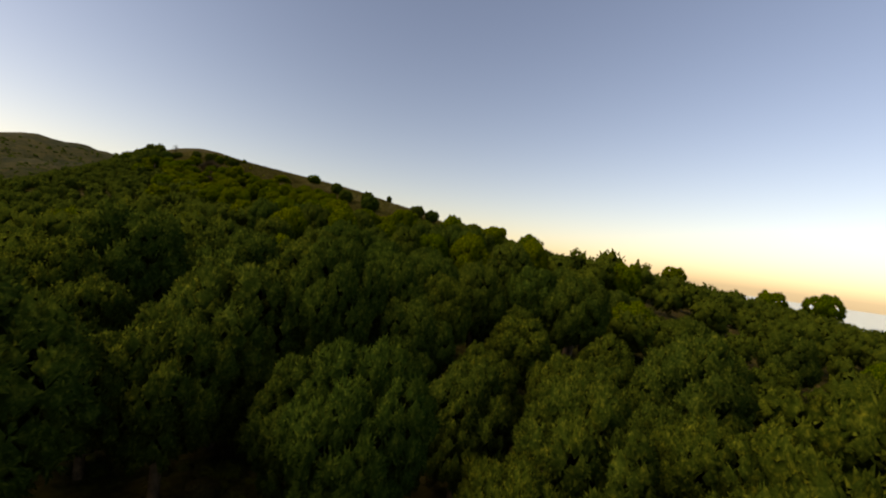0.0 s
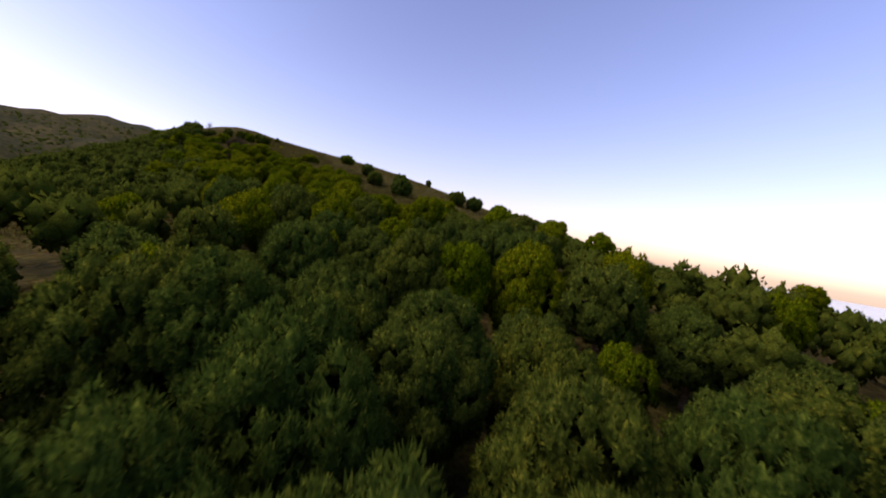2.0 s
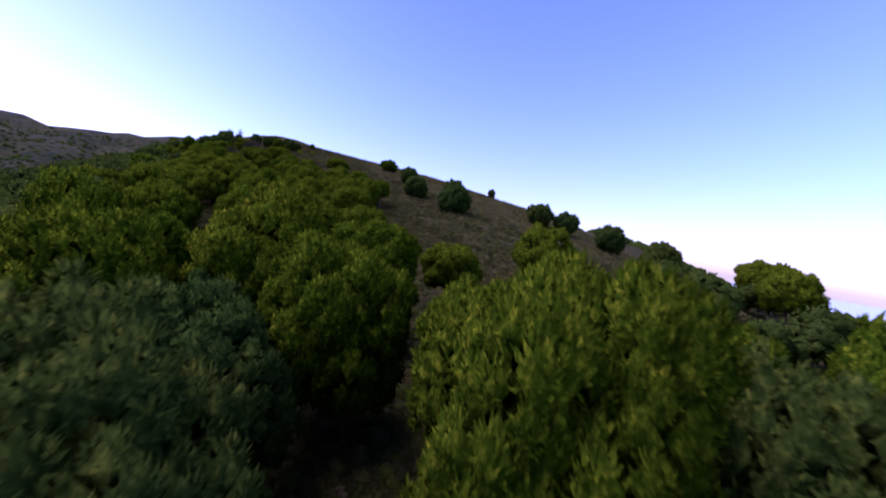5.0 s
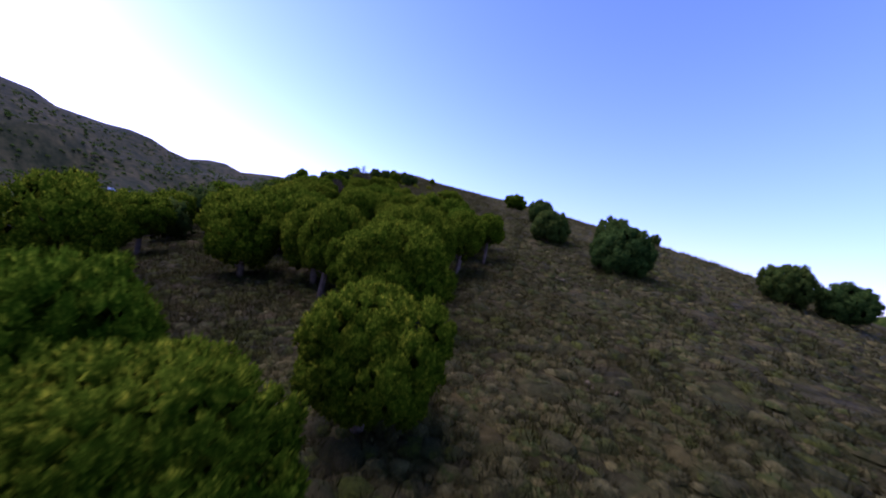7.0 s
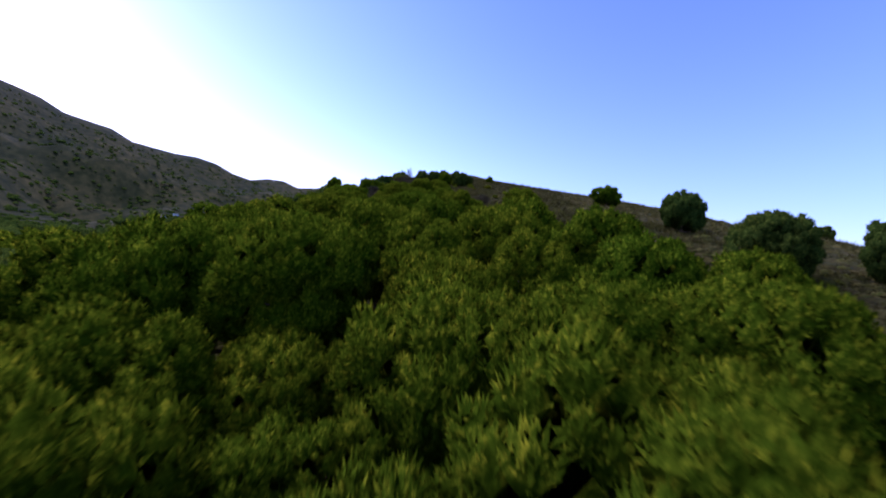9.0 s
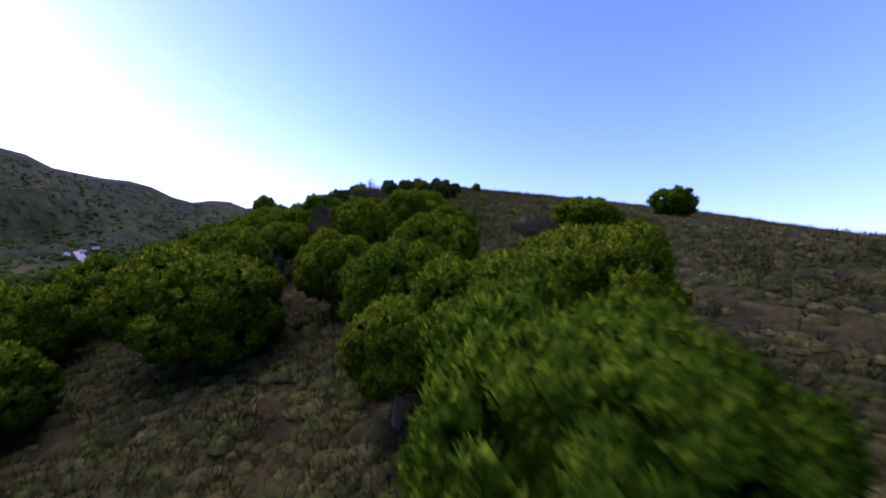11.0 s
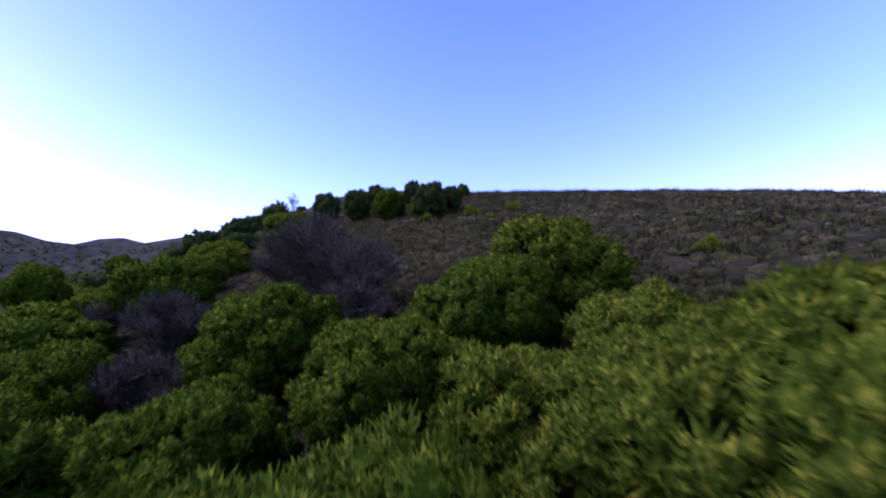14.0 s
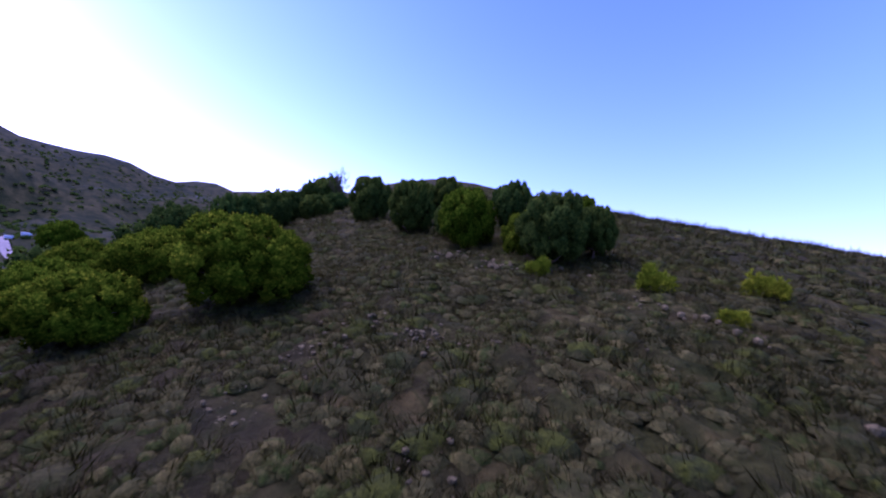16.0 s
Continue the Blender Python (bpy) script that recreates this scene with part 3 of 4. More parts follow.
UPPER_PINES_A = [(-69.7, 114.9, 2.8, 3.9), (-59.5, 116.9, 1.9, 3.3), (-73.2, 117.2, 2, 4), (-80.5, 118.4, 2.9, 3.4), (-67.8, 118.8, 1.7, 3.4), (-58, 119.2, 1.8, 3.6), (-64.7, 120.9, 1.8, 3.6), (-77.5, 121.9, 1.5, 3.6), (-67.8, 125.5, 1.45, 2.1), (-88.7, 125.2, 2.4, 3), (-84, 126.6, 1.6, 2.7), (-76.2, 127.2, 2.1, 3.8), (-62.8, 126.4, 1.8, 2.2), (-92.4, 131.2, 2.4, 3.3), (-81.8, 131.4, 1.9, 3.65), (-86.2, 132.8, 1.5, 3), (-78.4, 133.2, 2.1, 4), (-74.6, 133.9, 2, 2.6), (-102.7, 135.1, 3.2, 3.9), (-78.5, 135.7, 1.55, 2.75), (-89.4, 136.8, 1.9, 3.1), (-67, 141.5, 2.9, 2.6)]
UPPER_PINES_B = [(-80.6, 138, 1.4, 2.4), (-99.5, 139, 1.9, 3.9), (-113.3, 139.6, 2.4, 4), (-83.4, 141.2, 2.3, 3.2), (-103.5, 142, 1.5, 2.6), (-107.9, 145.2, 2, 3), (-110, 149, 1.9, 2.4), (-112.6, 149.2, 1.6, 2.2), (-108.3, 153.4, 2.5, 3.5), (-65.2, 163.6, 2.8, 3.4)]
UPPER_PINES_C = [(-60.3, 121.8, 2, 2.7), (-60.8, 118.5, 1.5, 2.8), (-65.4, 119.3, 1.3, 2.5)]
UPPER = UPPER_PINES_A + UPPER_PINES_B + UPPER_PINES_C
CANOPY_FILL = [(-34.4, 94.8, 1.5, 4.3), (-38.6, 99, 1.3, 4.4), (-38.4, 101.6, 1.3, 4.3), (-33.4, 91.6, 1.3, 3.6), (-38.9, 96.2, 1.2, 3.4), (-37.6, 95.6, 1.1, 3.0)]
RIDGE_GROVE = [(-120, 169, 1.8, 3.9), (-111.9, 166, 1.62, 3.7), (-113.6, 168.6, 1.26, 3.2), (-111, 168.4, 1.2, 3.7), (-106.3, 164.6, 1.62, 3.3), (-108.6, 166, 1.2, 2.2), (-104.2, 166.2, 1.2, 3.6), (-112.1, 177.6, 1.08, 2.3), (-100.9, 164, 1.71, 3.5), (-102.9, 164.8, 1.2, 2.2), (-99.4, 165.6, 0.99, 2.7), (-135.3, 171, 1.71, 3.4), (-130.7, 170.9, 1.62, 2.5), (-132.6, 175, 1.8, 2.1), (-105.8, 180.7, 0.99, 1.9), (-135.8, 152.2, 1.5, 5.6), (-171, 210, 2, 3.6)]
SPINE = [(4.0, 0.0), (-0.5, 33.5), (-6.0, 51.0), (-18.5, 78.5), (-33.0, 93.0), (-60.0, 113.0), (-72.5, 121.5), (-83.5, 133.5), (-92.5, 145.5), (-105.0, 165.0)]


def from_spine(x, y):
    best = 1e9
    for (ax, ay), (bx, by) in zip(SPINE, SPINE[1:]):
        t = max(0.0, min(1.0, ((x - ax) * (bx - ax) + (y - ay) * (by - ay)) / ((bx - ax) ** 2 + (by - ay) ** 2)))
        best = min(best, math.hypot(x - ax - t * (bx - ax), y - ay - t * (by - ay)))
    return best


rng = np.random.RandomState(5)
for k, (x, y, r, h) in enumerate(LOWER + MIDDLE + CANOPY_FILL + UPPER + RIDGE_GROVE):
    if h == 6.0:
        h *= (0.96, 0.82, 1.06, 0.88)[k % 4]
    stand(kind_for(x, y, k, from_spine(x, y) < 9.5), x, y, r, h, rng, "dark green pine in the grove on the ridge" if y > 158 and x < -95 else "lone rounded pine on the open shoulder" if y > 158 else "", 0.55 if y > 158 and x < -95 else 0.0)
# younger trees that close the gaps between the big crowns
for k, (x, y, r, h) in enumerate([(-83.8, 138, 1.6, 3.1), (-83.6, 134, 1.3, 3.6), (-81.5, 134.3, 1.6, 3), (-79.8, 133.9, 1.6, 3.4), (-62.4, 116.9, 1.5, 3.6), (-60.6, 115.2, 1.2, 2.8), (-42.4, 106.2, 1.9, 4.6), (-34.8, 105.2, 1.3, 3.8), (-34.7, 101.9, 1.4, 4), (-46.4, 97.5, 1.8, 4.8), (-6.7, 56, 1.1, 5), (-9, 50.8, 1.2, 4.8), (-12.3, 51.4, 1.7, 5.5), (-16.4, 58.5, 1.6, 5.5), (-32.2, 63.7, 2, 6), (-37.8, 108.9, 1.4, 3.2), (-43.8, 108.6, 1.8, 4.4), (-48, 107.4, 1.7, 4.4), (-111.5, 138.2, 1.6, 5.4)]):
    stand(kind_for(x, y, k + 2, True), x, y, r, h, rng, "small young pine between larger pine crowns" if y < 155 else "dark green pine in the grove on the ridge")
# rounded bushes and single trees along the bare shoulder
for k, (x, y, r, h) in enumerate([(-44.6, 133.9, 1.9, 3.6), (-36.4, 119.4, 2.1, 3.5), (-31.3, 124.4, 1.9, 3.8), (-27.2, 113.4, 2.5, 3.9), (-16.5, 126.2, 2.2, 3.6), (-12.3, 128.2, 2.3, 3.7), (-5.4, 123.8, 2.5, 4.2), (1.1, 117.8, 2.5, 4.4), (-37.1, 175.4, 1.2, 3.2)]):
    stand(GREY_NEAR[k % 3], x, y, r, h, rng, "dense rounded dark green pine on the bare shoulder", 0.5)

# dense wood on the lower flank, and trees that thin out up the spur
WILD = []
def wood(count, xlo, xhi, ylo, yhi, gap, rlo, rhi, hscale, seed, keep):
    rng = np.random.RandomState(seed)
    for _ in range(count):
        x, y, r = rng.uniform(xlo, xhi), rng.uniform(ylo, yhi), rng.uniform(rlo, rhi)
        if not keep(x, y) or any((x - a) ** 2 + (y - b) ** 2 < (gap * (r + c)) ** 2 for a, b, c in placed):
            continue
        h = r * hscale * rng.uniform(0.85, 1.1)
        if y > 68 and x > -7:           # low trees on the windy brow, taller down the flank
            top = min(6.6, 2.5 + max(0.0, x - 20) * 0.12)
            r, h = r * (0.8 if x < 25 else 1.1), min(max(h, 0.92 * top), top)
        placed.append((x, y, r))
        WILD.append((from_spine(x, y) * (0.6 if y > 130 else 1.0), x, y, r, h))


def uv(x, y):
    return x * FWD[0] + y * FWD[1], x * RGT[0] + y * RGT[1]


def lower_flank(x, y):
    u, v = uv(x, y)
    return u < 62 and -55 < v < 125 and not (-5 < x < 12 and y < 13) and not (from_spine(x, y) < 2.6 and y > 45)


def right_shoulder(x, y):
    return x > -8 + 0.10 * (y - 55) and y < 60 + 0.9 * x + 40 and y < 112


def left_flank(x, y):
    u, v = uv(x, y)
    return 50 < u < 140 and v < (2 if u > 75 else -10) and not (-51 < x < -33 and 84 < y < 94) and from_spine(x, y) > 9


def left_upper(x, y):
    u, v = uv(x, y)
    return 100 < u < 205 and v < (-12 if u < 160 else -22) - 0.12 * (u - 100)


def left_head(x, y):
    u, v = uv(x, y)
    return u >= 176 and v < -12 - 0.22 * max(0.0, u - 180)


wood(3200, -60, 115, -10, 110, 0.84, 1.4, 2.4, 3.0, 21, lower_flank)
wood(160, -16, 24, 11, 31, 0.74, 1.4, 2.0, 3.5, 31, lambda x, y: True)
wood(90, -37, -19, 56, 77, 0.8, 1.5, 2.1, 3.1, 30, lambda x, y: from_spine(x, y) > 4)
wood(700, -10, 80, 50, 115, 0.8, 1.9, 2.8, 1.65, 25, right_shoulder)
wood(900, 45, 170, 40, 190, 0.8, 2.3, 3.4, 1.8, 27, lambda x, y: uv(x, y)[1] < 150 and uv(x, y)[0] > -40)
wood(260, -126, -84, 112, 141, 0.72, 1.4, 2.0, 1.75, 29, lambda x, y: from_spine(x, y) > 9)
wood(160, -84, -60, 104, 118, 0.75, 1.5, 2.2, 1.7, 26, lambda x, y: from_spine(x, y) > 8)
wood(1600, -140, -10, 10, 125, 0.74, 1.8, 2.7, 1.9, 22, left_flank)
wood(1300, -230, -60, 40, 190, 0.76, 1.5, 2.5, 1.7, 23, left_upper)
wood(700, -175, -100, 120, 205, 0.68, 1.6, 2.3, 2.05, 28, left_head)
wood(2000, -300, -105, 95, 260, 0.7, 1.3, 2.3, 1.6, 24, left_head)
WILD = sorted(w for w in WILD if not (-113 < w[1] < -99 and 140 < w[2] < 156))
for k, (d, x, y, r, h) in enumerate(WILD[:118]):
    if -126 < x < -99 and 139 < y < 160:            # low trees below the ridge top
        r, h = r * 0.9, h * 0.6
    stand(kind_for(x, y, k, d < 9.5), x, y, r, h, rng)


def distant_wood(name, trees, needles, label):
    """All the trees of the wood too far off to tell apart."""
    kinds = [crown_mesh(51 + k, 13 + k, 0.36, 24, 5, 3, 0.85, 0.2) for k in range(4)]
    V, Fc, W, off = [], [], [], 0
    for k, (d, x, y, r, h) in enumerate(trees):
        cv, cf, cn = kinds[k % 4]
        a = rng.uniform(0, 6.283)
        c, s2 = math.cos(a), math.sin(a)
        tall = min((h + 0.15) / 1.9, r * rng.uniform(0.9, 1.25))
        p = np.stack([cv[:, 0] * c - cv[:, 1] * s2, cv[:, 0] * s2 + cv[:, 1] * c, cv[:, 2]], 1) * np.array([r, r, tall])
        V.append(p + np.array([x, y, float(rough_ground(x, y)) + h - 1.9 * tall]))
        W.append(np.stack([cn[:, 0] * c - cn[:, 1] * s2, cn[:, 0] * s2 + cn[:, 1] * c, cn[:, 2]], 1))
        Fc.append(cf + off)
        off += len(cv)
    ob = soft_normals(mesh_object(name, np.concatenate(V), np.concatenate(Fc), needles), np.concatenate(W))
    return tagged(ob, label, "trees", kind="stuff")


def far_scrub(name, label, lo, hi, near, size, mat):
    """Scrub dotted over the far slopes between two bearings."""
    rng = np.random.RandomState(61)
    n = 24000
    a, r = np.radians(rng.uniform(lo, hi, n)), near + 700 * rng.uniform(0, 1, n) ** 1.3
    x, y = CENTRE[0] - np.sin(a) * r, CENTRE[1] + np.cos(a) * r
    ok = wave(x, y, 70, 9) + rng.uniform(-1.2, 0.9, n) > -0.15
    V, Fc = [], []
    ov = np.array([(math.cos(1.2566 * k + 0.6 * (q > 0)) * w, math.sin(1.2566 * k + 0.6 * (q > 0)) * w, q) for w, q in ((1.0, 0.0), (0.72, 0.62)) for k in range(5)] + [(0, 0, 0.9)])
    for x0, y0 in zip(x[ok], y[ok]):
        q = rng.uniform(0.35, 1.0) * size
        off = len(V) * 11
        V.append(ov * np.array([q, q, q * 0.9]) * rng.uniform(0.75, 1.25, (11, 1)) + np.array([x0, y0, on_sheet(x0, y0) - 0.15]))
        Fc += [(off + k, off + (k + 1) % 5, off + 5 + (k + 1) % 5, off + 5 + k) for k in range(5)] + [(off + 5 + k, off + 5 + (k + 1) % 5, off + 10) for k in range(5)]
    ob = mesh_object(name, np.concatenate(V), Fc, mat, smooth=True)
    return tagged(ob, label, "bushes", kind="stuff")


far_scrub("mountain_scrub", "dark green scrub dotted over the mountain slopes", 15, 125, 190, 3.0, GREY_NEEDLES)
far_scrub("lowland_trees", "far dark trees over the low ground", -130, 15, 150, 3.6, GREY_NEEDLES)
distant_wood("distant_wood", [w for w in WILD[118:] if w[2] >= 66 + 0.2 * w[1]], GREY_NEEDLES, "distant green pine wood covering the upper slopes")
distant_wood("lower_wood", [w for w in WILD[118:] if w[2] < 66 + 0.2 * w[1]], GREY_NEEDLES, "grey-green pine wood covering the lower flank")
for master in CLOSE_PINES + GREY_CLOSE + NEAR_PINES + FAR_PINES + GREY_NEAR + GREY_FAR:
    for o in list(master.children_recursive) + [master]:
        bpy.data.objects.remove(o)


# ---- bare grey shrubs ----
def bare_shrub(x, y, r, h, seed, twigs=260):
    rng = np.random.RandomState(seed)
    tv, tf, wv, wf = [], [], [], []
    stems = []
    for k in range(26):
        a, q = rng.uniform(0, 6.283), rng.uniform(0.1, 0.9)
        tip = Vector((math.cos(a) * r * q, math.sin(a) * r * q, h * (0.95 - 0.5 * q * q) * rng.uniform(0.75, 1.0)))
        base = Vector((rng.uniform(-0.1, 0.1), rng.uniform(-0.1, 0.1), -0.1))
        midp = base.lerp(tip, 0.5) + Vector((rng.uniform(-0.15, 0.15), rng.uniform(-0.15, 0.15), 0.15 * h))
        stems.append((base, midp, tip))
    for k in range(twigs):
        b0, m0, t0 = stems[rng.randint(len(stems))]
        f = rng.uniform(0.25, 1.0)
        p = m0.lerp(t0, (f - 0.4) / 0.6) if f > 0.4 else b0.lerp(m0, f / 0.4)
        for j in range(4):
            d = Vector((rng.normal(), rng.normal(), abs(rng.normal()) + 0.5)).normalized()
            e = p + d * rng.uniform(0.25, 0.6) * r * 0.55
            s3 = d.orthogonal().normalized() * 0.007
            mid = p.lerp(e, 0.5) + Vector((rng.uniform(-0.06, 0.06), rng.uniform(-0.06, 0.06), 0))
            i = len(wv)
            wv += [p + s3, p - s3, mid - s3, mid + s3, e]
            wf += [(i, i + 1, i + 2, i + 3), (i + 3, i + 2, i + 4)]
            for q in range(5):
                d2 = (d + Vector((rng.normal(), rng.normal(), rng.normal())) * 0.7).normalized()
                e2 = mid.lerp(e, rng.uniform(0, 1))
                i = len(wv)
                wv += [e2 + s3 * 0.8, e2 - s3 * 0.8, e2 + d2 * rng.uniform(0.12, 0.3) * r * 0.6]
                wf += [(i, i + 1, i + 2)]
    root = new("bare_shrub")
    for b0, m0, t0 in stems:
        tv, tf = [], []
        tube([b0, m0, t0], [0.025, 0.016, 0.006], 5, tv, tf)
        mesh_object("stem", tv, tf, TWIGS, root, "", True)
    mesh_object("twig_haze", wv, wf, TWIGS, root, "leafless grey twigs")
    root.matrix_basis = pose(x, y, float(rough_ground(x, y)), 0, 0, 0)
    return tagged(root, "leafless grey-brown shrub with a haze of fine twigs", "shrub", "bare shrubs")


for k, (x, y, r, h) in enumerate([(-94.4, 142.7, 3.4, 4.0), (-91.2, 141.8, 2.4, 2.9), (-98.3, 144.4, 2.3, 2.6), (-89.2, 139.4, 1.6, 2.2), (-97.6, 138.2, 2.0, 2.7), (-103.4, 138.2, 1.7, 2.6), (-66.7, 132.4, 1.8, 1.9), (-80.6, 123.6, 1.5, 1.9), (-85.0, 129.6, 1.5, 2.6), (-73.6, 128.6, 1.1, 1.4), (-87.6, 142.6, 1.2, 1.3), (-81.1, 123.9, 1.3, 1.7), (-70.6, 124.6, 0.9, 1.1), (-93.1, 135.2, 1.7, 2.2), (-76.8, 127.1, 0.9, 1.1), (-77.2, 121.5, 1.2, 1.9), (-90.1, 141.0, 1.3, 1.7), (-86.8, 141.4, 0.7, 0.9)]):
    bare_shrub(x, y, r, h, 70 + k, 900 if r > 1.8 else 420)
for k, (x, y, r, h) in enumerate([(-137.0, 178.2, 1.8, 5.4)]):
    tagged(bare_shrub(x, y, r, h, 90 + k, 120), "thin leafless tree standing against the sky", "tree")


# ---- low green shrubs ----
def green_shrub(x, y, r, h, seed, leaves=SHRUB_LEAVES, look_of="bright yellow-green leaves", label="low yellow-green shrub on the dry slope"):
    rng = np.random.RandomState(seed)
    d = rng.normal(0, 1, (420, 3))
    d[:, 2] = np.abs(d[:, 2])
    d /= np.linalg.norm(d, axis=1, keepdims=True)
    p = d * np.array([r, r, h]) * rng.uniform(0.55, 1.0, (420, 1)) * (0.85 + 0.2 * np.sin(d[:, :1] * 5 + seed))
    v, f = shoots(p, d, rng, 0.2, 0.02, 9)
    root = new("green_shrub")
    for k in range(6):
        tv, tf = [], []
        q = Vector((p[k] * 0.8).tolist())
        tube([Vector((0, 0, -0.1)), q * 0.5, q], [0.03, 0.02, 0.006], 5, tv, tf)
        mesh_object("stem", tv, tf, BARK, root, "", True)
    mesh_object("foliage", v, f, leaves, root, look_of)
    root.matrix_basis = pose(x, y, float(rough_ground(x, y)), 0, 0, 0)
    return tagged(root, label, "shrub", "green shrubs")


for k, (x, y, r, h) in enumerate([(-96.1, 162.7, 0.75, 1.0), (-92.9, 164.7, 0.8, 1.0), (-93.4, 160.8, 0.4, 0.45), (-100.6, 162.4, 0.6, 0.8), (-79.0, 150.5, 0.6, 0.6)]):
    green_shrub(x, y, r, h, 110 + k)
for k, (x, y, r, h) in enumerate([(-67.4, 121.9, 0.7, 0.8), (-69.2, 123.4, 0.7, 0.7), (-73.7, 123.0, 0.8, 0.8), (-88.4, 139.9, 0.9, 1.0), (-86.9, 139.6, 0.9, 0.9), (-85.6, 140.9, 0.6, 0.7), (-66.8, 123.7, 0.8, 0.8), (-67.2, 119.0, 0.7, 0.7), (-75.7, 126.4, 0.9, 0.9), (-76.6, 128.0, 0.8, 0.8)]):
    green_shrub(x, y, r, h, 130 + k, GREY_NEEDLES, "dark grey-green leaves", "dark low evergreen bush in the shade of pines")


# ---- tussocks and stones on the open ground ----
def tuft(seed, n, fine):
    """A heath cushion of radius 1: a soft low dome furred with short fine blades."""
    rng = np.random.RandomState(seed)
    v = []
    for r, z in ((0.72, -0.14), (0.52, 0.11)):
        for k in range(6):
            a = 1.0472 * k + rng.uniform(-0.3, 0.3)
            q = r * rng.uniform(0.8, 1.1)
            v.append((math.cos(a) * q, math.sin(a) * q, z * rng.uniform(0.7, 1.2)))
    v.append((rng.uniform(-0.15, 0.15), rng.uniform(-0.15, 0.15), 0.24))
    f = [(k, (k + 1) % 6, 6 + (k + 1) % 6, 6 + k) for k in range(6)] + [(6 + k, 6 + (k + 1) % 6, 12) for k in range(6)]
    d = rng.normal(0, 1, (n, 3))
    d[:, 2] = np.abs(d[:, 2]) * 0.9 + 0.1
    d /= np.linalg.norm(d, axis=1, keepdims=True)
    p = d * np.array([0.72, 0.72, 0.36]) * rng.uniform(0.7, 1.0, (n, 1)) - np.array([0, 0, 0.04])
    e = d * np.array([0.34, 0.34, 0.24]) + rng.normal(0, 0.16, (n, 3)) + np.array([0, 0, 0.16])
    s2 = np.cross(e, rng.normal(0, 1, (n, 3)))
    s2 /= np.linalg.norm(s2, axis=1, keepdims=True)
    w = rng.uniform(0.012, 0.030, (n, 1)) * fine * (40 / n) ** 0.6
    b = np.stack([p + s2 * w, p - s2 * w, p + e * fine * rng.uniform(0.7, 1.3, (n, 1))], 1).reshape(-1, 3)
    up = np.array([0, 0, 0.45])
    w = unit(np.concatenate([np.array(v) * np.array([1, 1, 1.2]) + up, np.repeat(d + up, 3, 0) + np.repeat(rng.normal(0, 0.55, (n, 3)), 3, 0)]))
    return np.concatenate([np.array(v), b]), f + [(13 + 3 * k, 14 + 3 * k, 15 + 3 * k) for k in range(n)], w


LOOSE = [(-105.6, 162.6, 0.7, 26, 0.30), (-102.7, 162.5, 0.8, 34, 0.30), (-100.7, 163.0, 0.6, 18, 0.28), (-100.2, 154.7, 0.7, 46, 0.18), (-98.4, 155.8, 0.6, 18, 0.18), (-102.4, 154.8, 0.7, 26, 0.18), (-102.4, 152.4, 0.7, 30, 0.18), (-101.4, 149.9, 0.5, 14, 0.16), (-97.0, 151.0, 0.5, 14, 0.16), (-94.2, 160.7, 0.5, 9, 0.28), (-95.9, 160.9, 0.5, 8, 0.24), (-92.9, 160.0, 0.4, 7, 0.28), (-93.8, 157.3, 1.0, 12, 0.14), (-97.7, 160.7, 0.8, 10, 0.14)]
LOOSE += [(-87.6, 151.1, 0.7, 16, 0.26), (-85.6, 150.6, 0.9, 24, 0.26), (-84.9, 148.0, 0.7, 12, 0.22), (-85.2, 161.3, 0.6, 8, 0.3), (-82.0, 156.5, 0.6, 8, 0.3), (-92.1, 146.3, 0.6, 12, 0.16), (-95.1, 146.5, 0.5, 14, 0.16), (-86.8, 142.6, 0.4, 8, 0.18)]
RUBBLE = [(-69.3, 148.2, 0.7, 12, 0.3), (-73.6, 144.4, 0.7, 12, 0.26), (-67.8, 149.8, 0.6, 8, 0.3), (-71.3, 129.9, 0.7, 24, 0.2), (-69.1, 131.5, 0.4, 7, 0.24), (-68.1, 131.3, 0.4, 9, 0.22), (-70.7, 126.9, 0.4, 9, 0.2), (-71.9, 126.6, 0.4, 9, 0.2), (-71.9, 127.6, 0.6, 20, 0.19), (-73.2, 125.3, 0.7, 14, 0.14), (-80.4, 125.9, 0.5, 8, 0.18), (-74.9, 125.9, 0.5, 8, 0.14), (-7.5, 64.1, 1.2, 24, 0.26), (-9.5, 63.1, 1.0, 20, 0.24), (-12.3, 63.2, 1.2, 16, 0.24), (-21.7, 92.2, 0.8, 14, 0.2), (-31.2, 97.7, 1.0, 30, 0.2), (-40.7, 91.0, 1.2, 26, 0.22), (-31.4, 101.8, 1.0, 14, 0.2), (-28.0, 106.0, 4.0, 14, 0.3), (-60.0, 150.0, 7.0, 50, 0.35), (-75.0, 160.0, 8.0, 50, 0.35)]


def stony(x, y):
    """Places where the heath gives way to stones and bare earth."""
    bare = np.zeros(np.shape(x), bool)
    for sx, sy, spread, count, size in LOOSE + RUBBLE[:18]:
        bare |= np.hypot(x - sx, (y - sy) * 1.3) < spread * 0.8
    return bare


